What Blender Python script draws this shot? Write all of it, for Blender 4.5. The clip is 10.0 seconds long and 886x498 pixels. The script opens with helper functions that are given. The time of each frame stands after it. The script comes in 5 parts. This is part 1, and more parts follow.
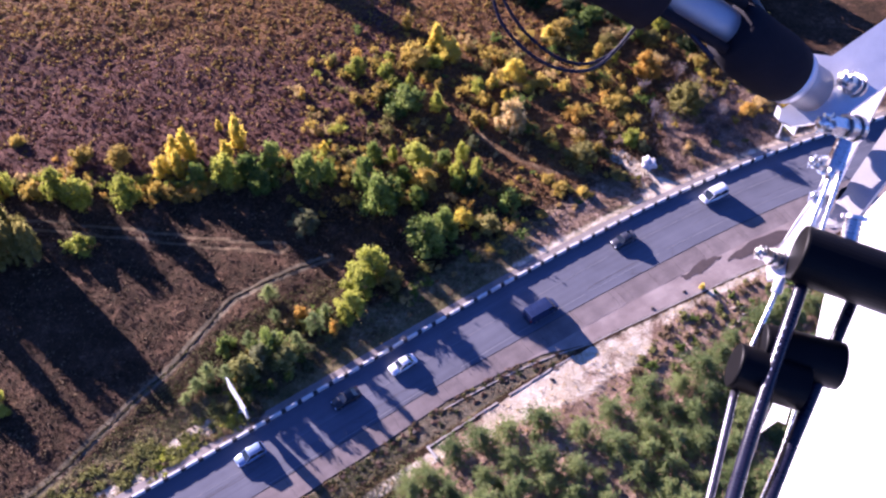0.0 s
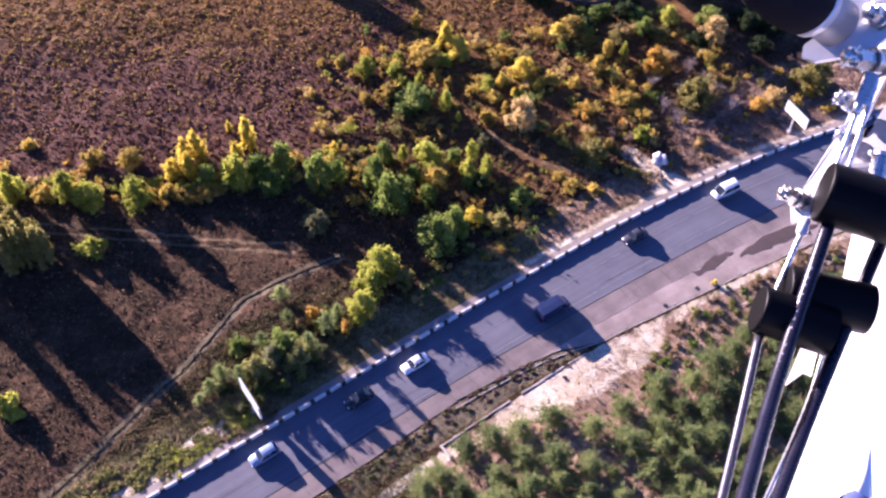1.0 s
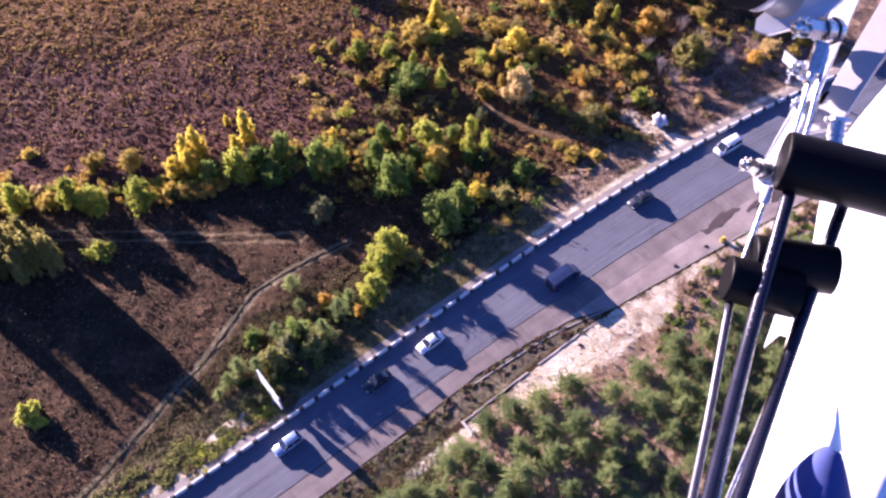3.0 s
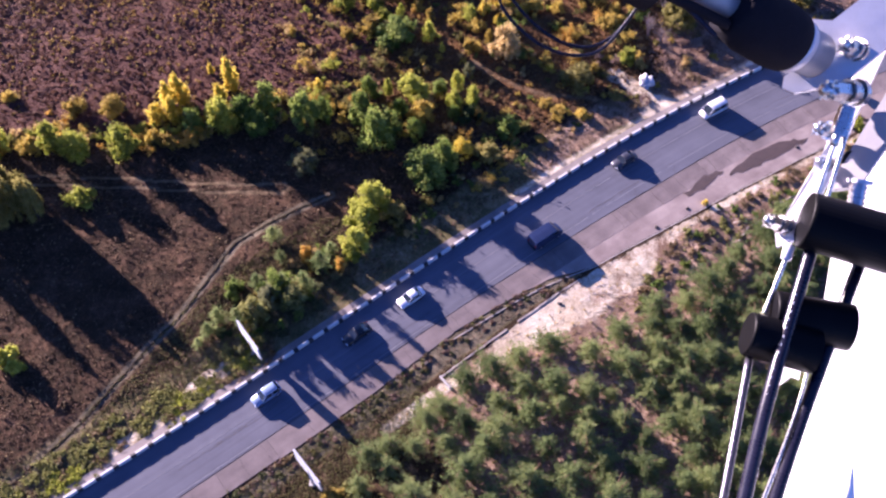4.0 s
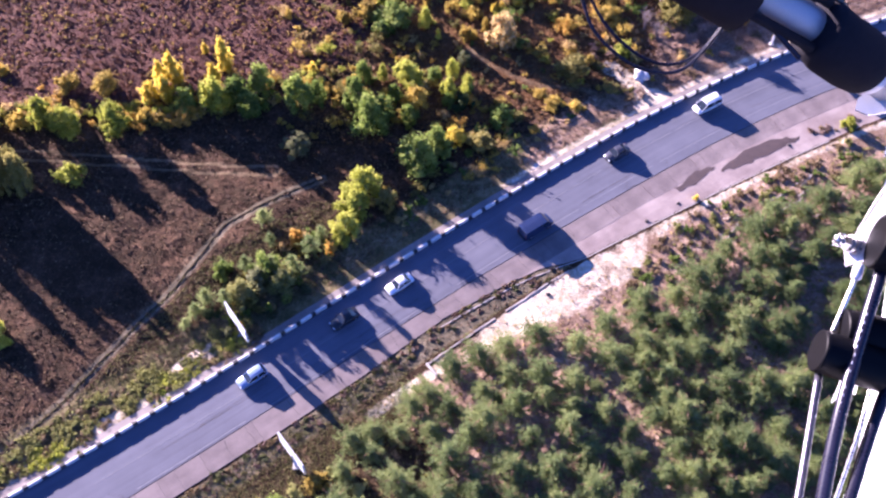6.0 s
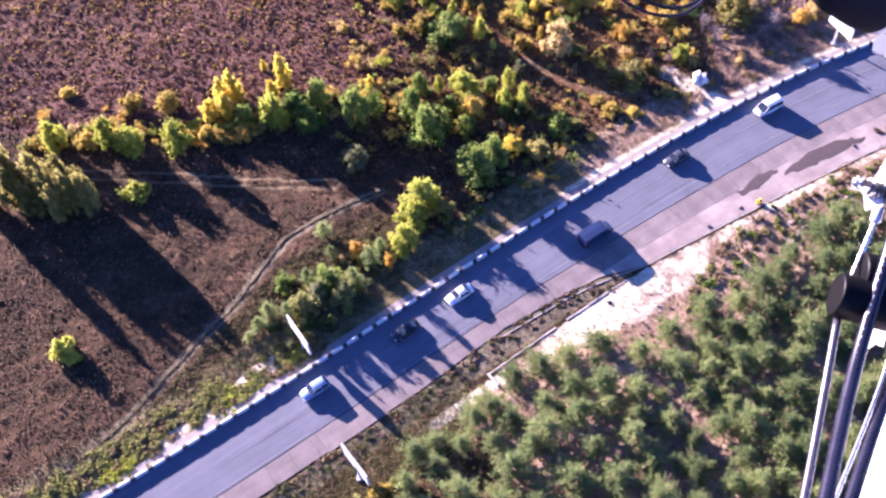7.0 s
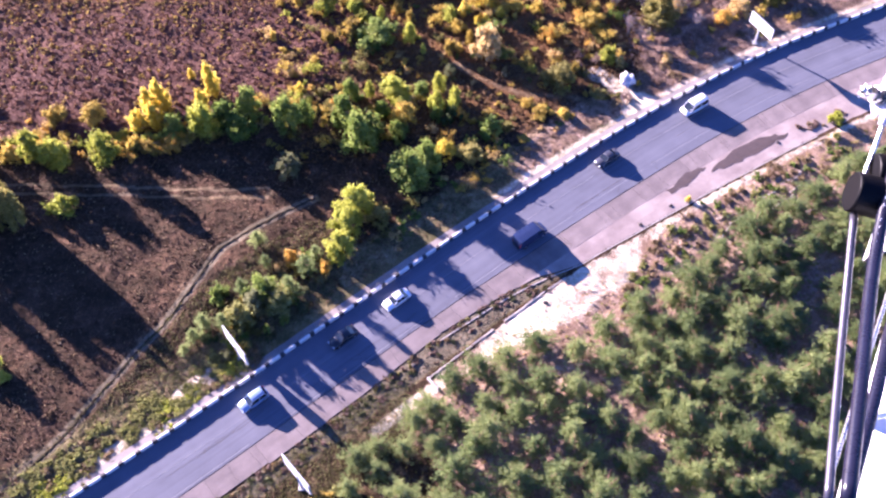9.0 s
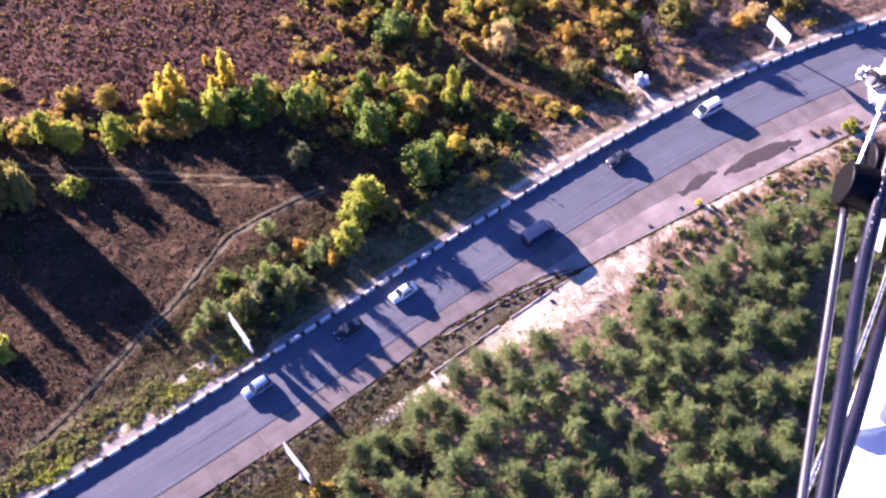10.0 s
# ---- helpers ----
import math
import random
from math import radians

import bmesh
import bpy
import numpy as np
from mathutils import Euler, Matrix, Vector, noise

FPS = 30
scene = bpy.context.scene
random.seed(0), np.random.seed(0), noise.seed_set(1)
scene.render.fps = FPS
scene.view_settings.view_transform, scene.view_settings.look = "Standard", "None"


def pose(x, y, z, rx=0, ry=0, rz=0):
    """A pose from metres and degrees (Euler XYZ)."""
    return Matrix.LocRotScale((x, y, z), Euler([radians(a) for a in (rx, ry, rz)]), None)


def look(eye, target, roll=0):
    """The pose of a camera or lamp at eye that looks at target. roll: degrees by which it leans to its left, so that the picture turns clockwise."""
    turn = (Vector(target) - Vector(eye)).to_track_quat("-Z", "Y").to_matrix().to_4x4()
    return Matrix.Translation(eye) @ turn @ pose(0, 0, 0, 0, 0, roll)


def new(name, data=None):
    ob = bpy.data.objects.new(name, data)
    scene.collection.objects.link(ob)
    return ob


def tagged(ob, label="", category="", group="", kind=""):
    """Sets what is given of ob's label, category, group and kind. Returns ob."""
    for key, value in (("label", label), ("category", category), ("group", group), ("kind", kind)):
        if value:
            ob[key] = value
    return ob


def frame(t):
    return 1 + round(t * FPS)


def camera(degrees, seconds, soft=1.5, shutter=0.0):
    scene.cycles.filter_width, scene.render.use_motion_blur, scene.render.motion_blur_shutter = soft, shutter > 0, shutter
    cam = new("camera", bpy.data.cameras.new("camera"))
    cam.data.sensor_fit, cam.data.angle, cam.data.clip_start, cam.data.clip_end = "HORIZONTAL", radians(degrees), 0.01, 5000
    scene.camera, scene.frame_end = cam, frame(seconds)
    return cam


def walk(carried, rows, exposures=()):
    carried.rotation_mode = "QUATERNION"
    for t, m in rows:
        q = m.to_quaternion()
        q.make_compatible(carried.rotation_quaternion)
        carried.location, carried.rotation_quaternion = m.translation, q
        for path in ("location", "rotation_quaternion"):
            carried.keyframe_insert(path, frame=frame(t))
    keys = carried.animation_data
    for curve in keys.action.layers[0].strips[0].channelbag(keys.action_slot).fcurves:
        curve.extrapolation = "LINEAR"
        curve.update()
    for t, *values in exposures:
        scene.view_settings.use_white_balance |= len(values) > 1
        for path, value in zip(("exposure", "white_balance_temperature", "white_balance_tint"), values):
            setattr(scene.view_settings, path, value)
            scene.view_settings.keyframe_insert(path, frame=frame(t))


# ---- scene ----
import collections

cam = camera(48.0, 10.0, soft=2.4)
PATH = [
    (0, (0.0360, 0.0260, 118.0019), (-1.188, 61.357, 39.027), 1.507),
    (0.5, (0.0411, 0.0275, 117.9810), (-1.461, 59.483, 37.590), 1.240),
    (1, (0.0373, 0.0184, 117.9739), (-2.294, 61.216, 38.921), 0.069),
    (1.5, (0.0405, 0.0157, 117.9580), (-2.555, 61.361, 39.027), -0.985),
    (2, (0.0484, 0.0150, 117.9521), (-2.658, 61.487, 39.124), -2.397),
    (2.5, (0.0511, 0.0076, 117.9667), (-3.116, 60.703, 38.556), -4.925),
    (4, (0.0297, 0.0395, 118.0255), (-1.404, 55.754, 34.997), -2.127),
    (4.5, (0.0004, 0.0474, 118.0294), (0.438, 53.873, 33.752), 1.411),
    (5, (-0.0139, 0.0536, 118.0379), (2.101, 53.749, 33.703), 2.972),
    (6.5, (-0.0001, 0.0336, 118.0330), (-3.600, 55.122, 34.652), -2.832),
    (7, (0.0123, 0.0207, 118.0229), (-6.346, 55.432, 35.022), -5.772),
    (7.5, (0.0062, 0.0038, 118.0135), (-6.306, 58.073, 36.846), -5.478),
    (8, (-0.0028, -0.0051, 118.0033), (-3.487, 59.176, 37.471), -3.988),
    (8.5, (-0.0292, -0.0176, 118.0108), (-2.119, 56.313, 35.413), -3.342),
    (9, (-0.0372, -0.0268, 118.0171), (0.098, 55.802, 35.052), -1.885),
    (9.5, (-0.0181, -0.0116, 117.9902), (-0.964, 55.874, 35.069), -2.160),
    (10, (-0.0114, -0.0081, 117.9796), (-0.729, 55.377, 34.721), -0.664),
]
walk(cam, [(t, look(eye, target, roll)) for t, eye, target, roll in PATH], exposures=[(t, e, k, 40.0) for t, e, k in ((0.0, 2.34, 5640.0), (1.0, 2.38, 5900.0), (1.5, 2.41, 6000.0), (2.5, 2.45, 5920.0), (4.0, 2.28, 5850.0), (4.5, 2.26, 5830.0), (5.0, 2.4, 5780.0), (6.5, 2.87, 5680.0), (8.0, 3.03, 5680.0), (9.0, 3.0, 5740.0), (10.0, 2.69, 5830.0))])

# ---- world and sun: low autumn sun ----
SUN_ELEV, SUN_AZ = radians(14.0), radians(-48.0)  # azimuth from +y, clockwise
TO_SUN = Vector((math.sin(SUN_AZ) * math.cos(SUN_ELEV), math.cos(SUN_AZ) * math.cos(SUN_ELEV), math.sin(SUN_ELEV)))
world = bpy.data.worlds.new("sky")
scene.world = world
world.use_nodes = True
wn = world.node_tree.nodes
sky = wn.new("ShaderNodeTexSky")
sky.sky_type, sky.sun_disc = "NISHITA", False
sky.sun_elevation, sky.sun_rotation = SUN_ELEV, SUN_AZ
sky.ozone_density, sky.dust_density = 4.0, 0.3
blue = wn.new("ShaderNodeMix")
blue.data_type, blue.blend_type = "RGBA", "MULTIPLY"
blue.inputs[0].default_value, blue.inputs[7].default_value = 1.0, (0.72, 0.88, 1.30, 1)
world.node_tree.links.new(sky.outputs[0], blue.inputs[6])
world.node_tree.links.new(blue.outputs[2], wn["Background"].inputs[0])
wn["Background"].inputs[1].default_value = 0.040
sun_data = bpy.data.lights.new("sun", "SUN")
sun_data.energy, sun_data.angle, sun_data.color = 5.0, radians(0.5), (1.0, 0.87, 0.72)
sun = new("sun", sun_data)
sun.matrix_world = look(tuple(TO_SUN * 300), (0, 0, 0))


# ---- materials ----
def nodes_of(name):
    m = bpy.data.materials.new(name)
    m.use_nodes = True
    nt = m.node_tree
    return m, nt, nt.nodes["Principled BSDF"]


def mth(nt, op, a, b=0.0, clamp=False):
    n = nt.nodes.new("ShaderNodeMath")
    n.operation, n.use_clamp = op, clamp
    for k, v in enumerate((a, b)):
        if isinstance(v, (int, float)):
            n.inputs[k].default_value = v
        else:
            nt.links.new(v, n.inputs[k])
    return n.outputs[0]


def noise_of(nt, vec, scale, detail=4.0, rough=0.55, dist=0.0):
    n = nt.nodes.new("ShaderNodeTexNoise")
    n.inputs["Scale"].default_value, n.inputs["Detail"].default_value = scale, detail
    n.inputs["Roughness"].default_value, n.inputs["Distortion"].default_value = rough, dist
    nt.links.new(vec, n.inputs["Vector"])
    return n.outputs["Fac"]


def ramp_of(nt, fac, stops):
    n = nt.nodes.new("ShaderNodeValToRGB")
    el = n.color_ramp.elements
    while len(el) < len(stops):
        el.new(0.5)
    for e, (p, c) in zip(el, stops):
        e.position, e.color = p, (*c, 1)
    nt.links.new(fac, n.inputs[0])
    return n.outputs[0]


def mix_of(nt, fac, a, b, mode="MIX"):
    n = nt.nodes.new("ShaderNodeMix")
    n.data_type, n.blend_type = "RGBA", mode
    for k, v in ((0, fac), (6, a), (7, b)):
        if isinstance(v, (int, float)):
            n.inputs[k].default_value = v
        elif isinstance(v, tuple):
            n.inputs[k].default_value = (*v, 1)
        else:
            nt.links.new(v, n.inputs[k])
    return n.outputs[2]


def bump_of(nt, bsdf, height, strength, dist):
    n = nt.nodes.new("ShaderNodeBump")
    n.inputs["Strength"].default_value, n.inputs["Distance"].default_value = strength, dist
    nt.links.new(height, n.inputs["Height"])
    nt.links.new(n.outputs[0], bsdf.inputs["Normal"])


def coords(nt, kind="Object"):
    return nt.nodes.new("ShaderNodeTexCoord").outputs[kind]


def plain(name, colour, rough=0.5, metal=0.0, vary=0.12, scale=6.0, bump=0.0, coat=0.0):
    """A paint, plastic, metal or stone with grain at two scales."""
    m, nt, b = nodes_of(name)
    co = coords(nt)
    f = mth(nt, "ADD", mth(nt, "MULTIPLY", noise_of(nt, co, scale, 5), 0.6), mth(nt, "MULTIPLY", noise_of(nt, co, scale * 9, 3), 0.4))
    lo, hi = tuple(c * (1 - vary) for c in colour), tuple(min(1, c * (1 + vary)) for c in colour)
    nt.links.new(ramp_of(nt, f, [(0.3, lo), (0.7, hi)]), b.inputs["Base Color"])
    nt.links.new(mth(nt, "ADD", rough - 0.08, mth(nt, "MULTIPLY", f, 0.16), True), b.inputs["Roughness"])
    b.inputs["Metallic"].default_value, b.inputs["Coat Weight"].default_value = metal, coat
    if bump:
        bump_of(nt, b, f, 0.5, bump)
    return m


def dull(name, colour, rough, spec, grain):
    m = plain(name, colour, rough, 0, 0.2, grain, 0.0001)
    m.node_tree.nodes["Principled BSDF"].inputs["Specular IOR Level"].default_value = spec
    return m


def leafy(name, dark, mid, light, trans=0.52):
    """Foliage: colour by leaf clump and by plant, some light shining through."""
    m, nt, b = nodes_of(name)
    geo, inf = nt.nodes.new("ShaderNodeNewGeometry"), nt.nodes.new("ShaderNodeObjectInfo")
    bunch = nt.nodes.new("ShaderNodeAttribute")
    bunch.attribute_name = "tone"
    f = mth(nt, "ADD", mth(nt, "MULTIPLY", geo.outputs["Random Per Island"], 0.30), mth(nt, "MULTIPLY", noise_of(nt, coords(nt), 0.9, 3), 0.62))
    f = mth(nt, "ADD", f, mth(nt, "MULTIPLY", bunch.outputs["Fac"], 0.22))
    f = mth(nt, "ADD", f, mth(nt, "MULTIPLY", mth(nt, "SUBTRACT", inf.outputs["Random"], 0.5), 0.34), True)
    col = ramp_of(nt, f, [(0.2, dark), (0.5, mid), (0.85, light)])
    nt.links.new(col, b.inputs["Base Color"])
    b.inputs["Roughness"].default_value = 0.75
    b.inputs["Specular IOR Level"].default_value = 0.2
    tr, mx = nt.nodes.new("ShaderNodeBsdfTranslucent"), nt.nodes.new("ShaderNodeMixShader")
    nt.links.new(col, tr.inputs[0])
    mx.inputs[0].default_value = trans
    nt.links.new(b.outputs[0], mx.inputs[1])
    nt.links.new(tr.outputs[0], mx.inputs[2])
    nt.links.new(mx.outputs[0], nt.nodes["Material Output"].inputs[0])
    return m


LEAF = {
    "green": leafy("leaves_green", (0.055, 0.092, 0.020), (0.15, 0.215, 0.042), (0.32, 0.375, 0.085), 0.48),
    "dark": leafy("leaves_dark_green", (0.018, 0.032, 0.012), (0.04, 0.065, 0.022), (0.08, 0.11, 0.035)),
    "lime": leafy("leaves_lime", (0.15, 0.16, 0.030), (0.335, 0.365, 0.052), (0.55, 0.545, 0.105), 0.5),
    "yellow": leafy("leaves_yellow", (0.40, 0.31, 0.035), (0.68, 0.55, 0.075), (0.84, 0.71, 0.17), 0.53),
    "orange": leafy("leaves_orange", (0.28, 0.16, 0.03), (0.52, 0.32, 0.06), (0.70, 0.48, 0.12)),
    "tan": leafy("leaves_tan", (0.24, 0.165, 0.06), (0.48, 0.35, 0.135), (0.70, 0.55, 0.26)),
    "olive": leafy("leaves_olive", (0.085, 0.078, 0.024), (0.20, 0.182, 0.052), (0.38, 0.335, 0.105)),
    "gold": leafy("leaves_gold", (0.17, 0.122, 0.034), (0.40, 0.295, 0.058), (0.66, 0.515, 0.11), 0.5),
    "grey": leafy("leaves_grey_green", (0.07, 0.08, 0.035), (0.15, 0.16, 0.07), (0.26, 0.27, 0.13)),
    "pine": leafy("pine_needles", (0.072, 0.104, 0.044), (0.165, 0.220, 0.082), (0.335, 0.38, 0.145), 0.6),
    "heath": leafy("heather", (0.070, 0.034, 0.024), (0.155, 0.080, 0.048), (0.34, 0.21, 0.105), 0.48),
    "straw": leafy("straw_scrub", (0.20, 0.13, 0.035), (0.42, 0.30, 0.075), (0.66, 0.52, 0.16), 0.5),
    "rust": leafy("rusty_scrub", (0.11, 0.062, 0.030), (0.25, 0.155, 0.062), (0.47, 0.335, 0.125), 0.44),
    "moss": leafy("rough_grass_blades", (0.062, 0.060, 0.021), (0.160, 0.150, 0.054), (0.34, 0.315, 0.13), 0.42),
    "ember": leafy("rusty_grass_blades", (0.13, 0.06, 0.018), (0.27, 0.14, 0.035), (0.46, 0.29, 0.07), 0.35),
    "sage": leafy("sage_green_grass", (0.13, 0.132, 0.042), (0.30, 0.30, 0.095), (0.54, 0.51, 0.19), 0.48),
    "hay": leafy("hay_coloured_grass", (0.12, 0.085, 0.045), (0.26, 0.19, 0.10), (0.46, 0.36, 0.21), 0.4),
    "ash": leafy("pinkish_dry_scrub", (0.10, 0.064, 0.050), (0.22, 0.148, 0.115), (0.42, 0.31, 0.24), 0.4),
    "dry": leafy("dry_grass", (0.042, 0.027, 0.018), (0.125, 0.078, 0.048), (0.33, 0.225, 0.145), 0.36),
}
M_BARK = plain("bark", (0.10, 0.075, 0.055), 0.9, 0, 0.35, 3.0, 0.02)
M_PINE_BARK = plain("pine_bark", (0.20, 0.105, 0.06), 0.9, 0, 0.35, 3.0, 0.02)
M_TWIG = plain("bare_twigs", (0.24, 0.19, 0.17), 0.9, 0, 0.3, 2.0)
M_WHITE_BLOCK = plain("white_painted_concrete", (0.62, 0.60, 0.57), 0.8, 0, 0.14, 1.4, 0.01)
M_DUSTY = plain("dusty_concrete", (0.40, 0.37, 0.35), 0.9, 0, 0.22, 1.1, 0.01)
M_BLACK_BLOCK = plain("black_painted_concrete", (0.03, 0.03, 0.035), 0.75, 0, 0.3, 1.4, 0.01)
M_KERB = plain("weathered_kerb_concrete", (0.36, 0.32, 0.285), 0.95, 0, 0.3, 0.8, 0.01)
M_CONCRETE = plain("grey_concrete", (0.42, 0.40, 0.37), 0.9, 0, 0.2, 0.9, 0.01)
M_POLE = plain("grey_painted_steel", (0.55, 0.56, 0.57), 0.5, 0.3, 0.1, 1.5)
M_PANEL = plain("white_poster", (0.78, 0.80, 0.80), 0.6, 0, 0.06, 0.4)
M_PANEL_BACK = plain("weathered_poster_back", (0.52, 0.55, 0.58), 0.7, 0, 0.12, 0.5)
M_RUBBLE = plain("pale_stone", (0.50, 0.49, 0.50), 0.9, 0, 0.35, 1.6, 0.08)
M_TYRE = plain("tyre_rubber", (0.02, 0.02, 0.02), 0.85)
M_RIM = plain("alloy_rim", (0.5, 0.5, 0.52), 0.35, 0.9)
M_GLASS = plain("dark_car_glass", (0.02, 0.025, 0.03), 0.08, 0, 0.05, 1, 0, 0.6)
M_LAMP = plain("clear_lamp", (0.75, 0.77, 0.8), 0.15)
M_TAIL = plain("red_lamp", (0.35, 0.02, 0.02), 0.25)
M_TRIM = plain("black_trim", (0.025, 0.025, 0.028), 0.6)


def car_paint(name, colour):
    return plain(name, colour, 0.3, 0.15, 0.04, 2.0, 0, 0.5)


PAINT = {"white": car_paint("white_car_paint", (0.75, 0.76, 0.77)), "black": car_paint("black_car_paint", (0.012, 0.012, 0.016)),
         "silver_blue": car_paint("silver_blue_car_paint", (0.20, 0.28, 0.42)), "navy": car_paint("navy_car_paint", (0.022, 0.034, 0.085)),
         "dark_grey": car_paint("dark_grey_car_paint", (0.05, 0.05, 0.06))}
# aircraft
M_FOAM = dull("black_foam", (0.014, 0.013, 0.017), 0.9, 0.1, 400.0)
M_PLASTIC = dull("black_plastic", (0.0035, 0.0035, 0.0045), 0.48, 0.10, 150.0)
M_SLIM = plain("dark_metal_tube", (0.10, 0.096, 0.12), 0.3, 0.7, 0.15, 150.0)
M_HOUSING = dull("black_cable_housing", (0.009, 0.009, 0.020), 0.28, 0.35, 120.0)
M_BLUE = dull("blue_gelcoat", (0.060, 0.078, 0.21), 0.5, 0.05, 20.0)
M_ALU = plain("brushed_aluminium", (0.72, 0.71, 0.73), 0.45, 0.35, 0.08, 160.0, 0.0001)
M_ALU_MATT = plain("anodised_aluminium", (0.36, 0.35, 0.36), 0.5, 0.5, 0.08, 90.0)
M_STEEL = plain("zinc_plated_steel", (0.62, 0.60, 0.58), 0.28, 0.95, 0.15, 300.0, 0.0001)
M_WHITE_GEL = plain("white_gelcoat", (0.82, 0.83, 0.86), 0.3, 0, 0.03, 20.0, 0, 0.4)
M_MARK = plain("grey_print", (0.55, 0.55, 0.58), 0.6)


def ground_material():
    m, nt, b = nodes_of("ground")
    co = coords(nt)
    n1, n2, n3 = noise_of(nt, co, 0.22, 5, 0.6), noise_of(nt, co, 1.1, 6, 0.7), noise_of(nt, co, 4.0, 5, 0.7)
    f = mth(nt, "ADD", mth(nt, "MULTIPLY", n1, 0.36), mth(nt, "ADD", mth(nt, "MULTIPLY", n2, 0.36), mth(nt, "MULTIPLY", n3, 0.34)))
    f = mth(nt, "SUBTRACT", f, 0.03)

    def mask(name):
        a = nt.nodes.new("ShaderNodeAttribute")
        a.attribute_name = name
        d = mth(nt, "ADD", a.outputs["Fac"], mth(nt, "MULTIPLY", mth(nt, "SUBTRACT", f, 0.5), 1.1))
        return mth(nt, "MULTIPLY", mth(nt, "SUBTRACT", d, 0.38), 4.0, True)

    col = ramp_of(nt, f, [(0.38, (0.017, 0.012, 0.007)), (0.47, (0.043, 0.027, 0.014)), (0.54, (0.078, 0.044, 0.025)), (0.62, (0.175, 0.103, 0.060))])  # dry meadow
    heath = ramp_of(nt, f, [(0.36, (0.040, 0.018, 0.015)), (0.48, (0.082, 0.038, 0.030)), (0.56, (0.125, 0.062, 0.045)), (0.66, (0.21, 0.115, 0.070))])
    verge = ramp_of(nt, f, [(0.34, (0.045, 0.048, 0.018)), (0.46, (0.115, 0.10, 0.042)), (0.56, (0.24, 0.19, 0.10)), (0.68, (0.45, 0.36, 0.25))])
    litter = ramp_of(nt, f, [(0.36, (0.11, 0.070, 0.045)), (0.5, (0.26, 0.172, 0.117)), (0.64, (0.50, 0.375, 0.28))])
    sand = ramp_of(nt, f, [(0.34, (0.28, 0.21, 0.13)), (0.5, (0.53, 0.45, 0.33)), (0.62, (0.77, 0.71, 0.59))])
    dirt = ramp_of(nt, f, [(0.32, (0.07, 0.05, 0.025)), (0.5, (0.14, 0.10, 0.055)), (0.68, (0.28, 0.21, 0.13))])
    ditch = ramp_of(nt, f, [(0.32, (0.048, 0.041, 0.026)), (0.5, (0.125, 0.105, 0.068)), (0.68, (0.26, 0.215, 0.15))])
    far = ramp_of(nt, f, [(0.36, (0.045, 0.021, 0.010)), (0.5, (0.125, 0.062, 0.024)), (0.66, (0.26, 0.145, 0.06))])
    for name, c in (("field", heath), ("far", far), ("verge", verge), ("litter", litter), ("ditch", ditch), ("sand", sand), ("track", dirt)):
        col = mix_of(nt, mask(name), col, c)
    nt.links.new(col, b.inputs["Base Color"])
    b.inputs["Roughness"].default_value = 0.95
    b.inputs["Specular IOR Level"].default_value = 0.1
    bump_of(nt, b, mth(nt, "ADD", n2, mth(nt, "MULTIPLY", n3, 1.5)), 1.0, 0.22)
    return m


def paving_material(name, lo, mid, hi, streak=0.5, stain=0.35, rough=0.85):
    """Road surfaces: UV is metres along and across; streaks run along the road."""
    m, nt, b = nodes_of(name)
    uv = coords(nt, "UV")
    mp = nt.nodes.new("ShaderNodeMapping")
    mp.inputs["Scale"].default_value = (0.010, 0.75, 1)
    nt.links.new(uv, mp.inputs["Vector"])
    st = noise_of(nt, mp.outputs[0], 1.0, 4, 0.6)
    big, grain = noise_of(nt, uv, 0.25, 5, 0.6), noise_of(nt, uv, 14.0, 3, 0.7)
    f = mth(nt, "ADD", mth(nt, "MULTIPLY", st, streak), mth(nt, "ADD", mth(nt, "MULTIPLY", big, stain), mth(nt, "MULTIPLY", grain, 1 - streak - stain)))
    inf = nt.nodes.new("ShaderNodeObjectInfo")
    f = mth(nt, "ADD", f, mth(nt, "MULTIPLY", mth(nt, "SUBTRACT", inf.outputs["Random"], 0.5), 0.06))
    nt.links.new(ramp_of(nt, f, [(0.35, lo), (0.5, mid), (0.66, hi)]), b.inputs["Base Color"])
    b.inputs["Roughness"].default_value = rough
    b.inputs["Specular IOR Level"].default_value = 0.3
    bump_of(nt, b, grain, 0.4, 0.006)
    return m


M_GROUND = ground_material()
M_ASPHALT = paving_material("asphalt", (0.078, 0.081, 0.102), (0.108, 0.112, 0.140), (0.150, 0.154, 0.182), 0.42, 0.3)
M_SHOULDER = paving_material("pink_concrete", (0.105, 0.086, 0.082), (0.16, 0.131, 0.125), (0.235, 0.195, 0.18), 0.2, 0.55)
M_WALKWAY = paving_material("pale_walkway", (0.15, 0.13, 0.12), (0.23, 0.20, 0.185), (0.34, 0.30, 0.275), 0.2, 0.5)
M_PINK_DIRT = paving_material("packed_pink_dirt", (0.17, 0.13, 0.12), (0.25, 0.20, 0.18), (0.36, 0.30, 0.265), 0.15, 0.6, 0.95)
M_JOINT = plain("tar_joint", (0.065, 0.055, 0.052), 0.9)
M_PUDDLE = plain("damp_asphalt", (0.060, 0.040, 0.036), 0.7, 0, 0.25, 0.8)


# ---- building helpers ----
def mesh_of(name, bm, mats, smooth=False):
    me = bpy.data.meshes.new(name)
    bm.normal_update()
    bm.to_mesh(me)
    bm.free()
    for m in mats if isinstance(mats, (list, tuple)) else [mats]:
        me.materials.append(m)
    if smooth:
        me.polygons.foreach_set("use_smooth", [True] * len(me.polygons))
    return me


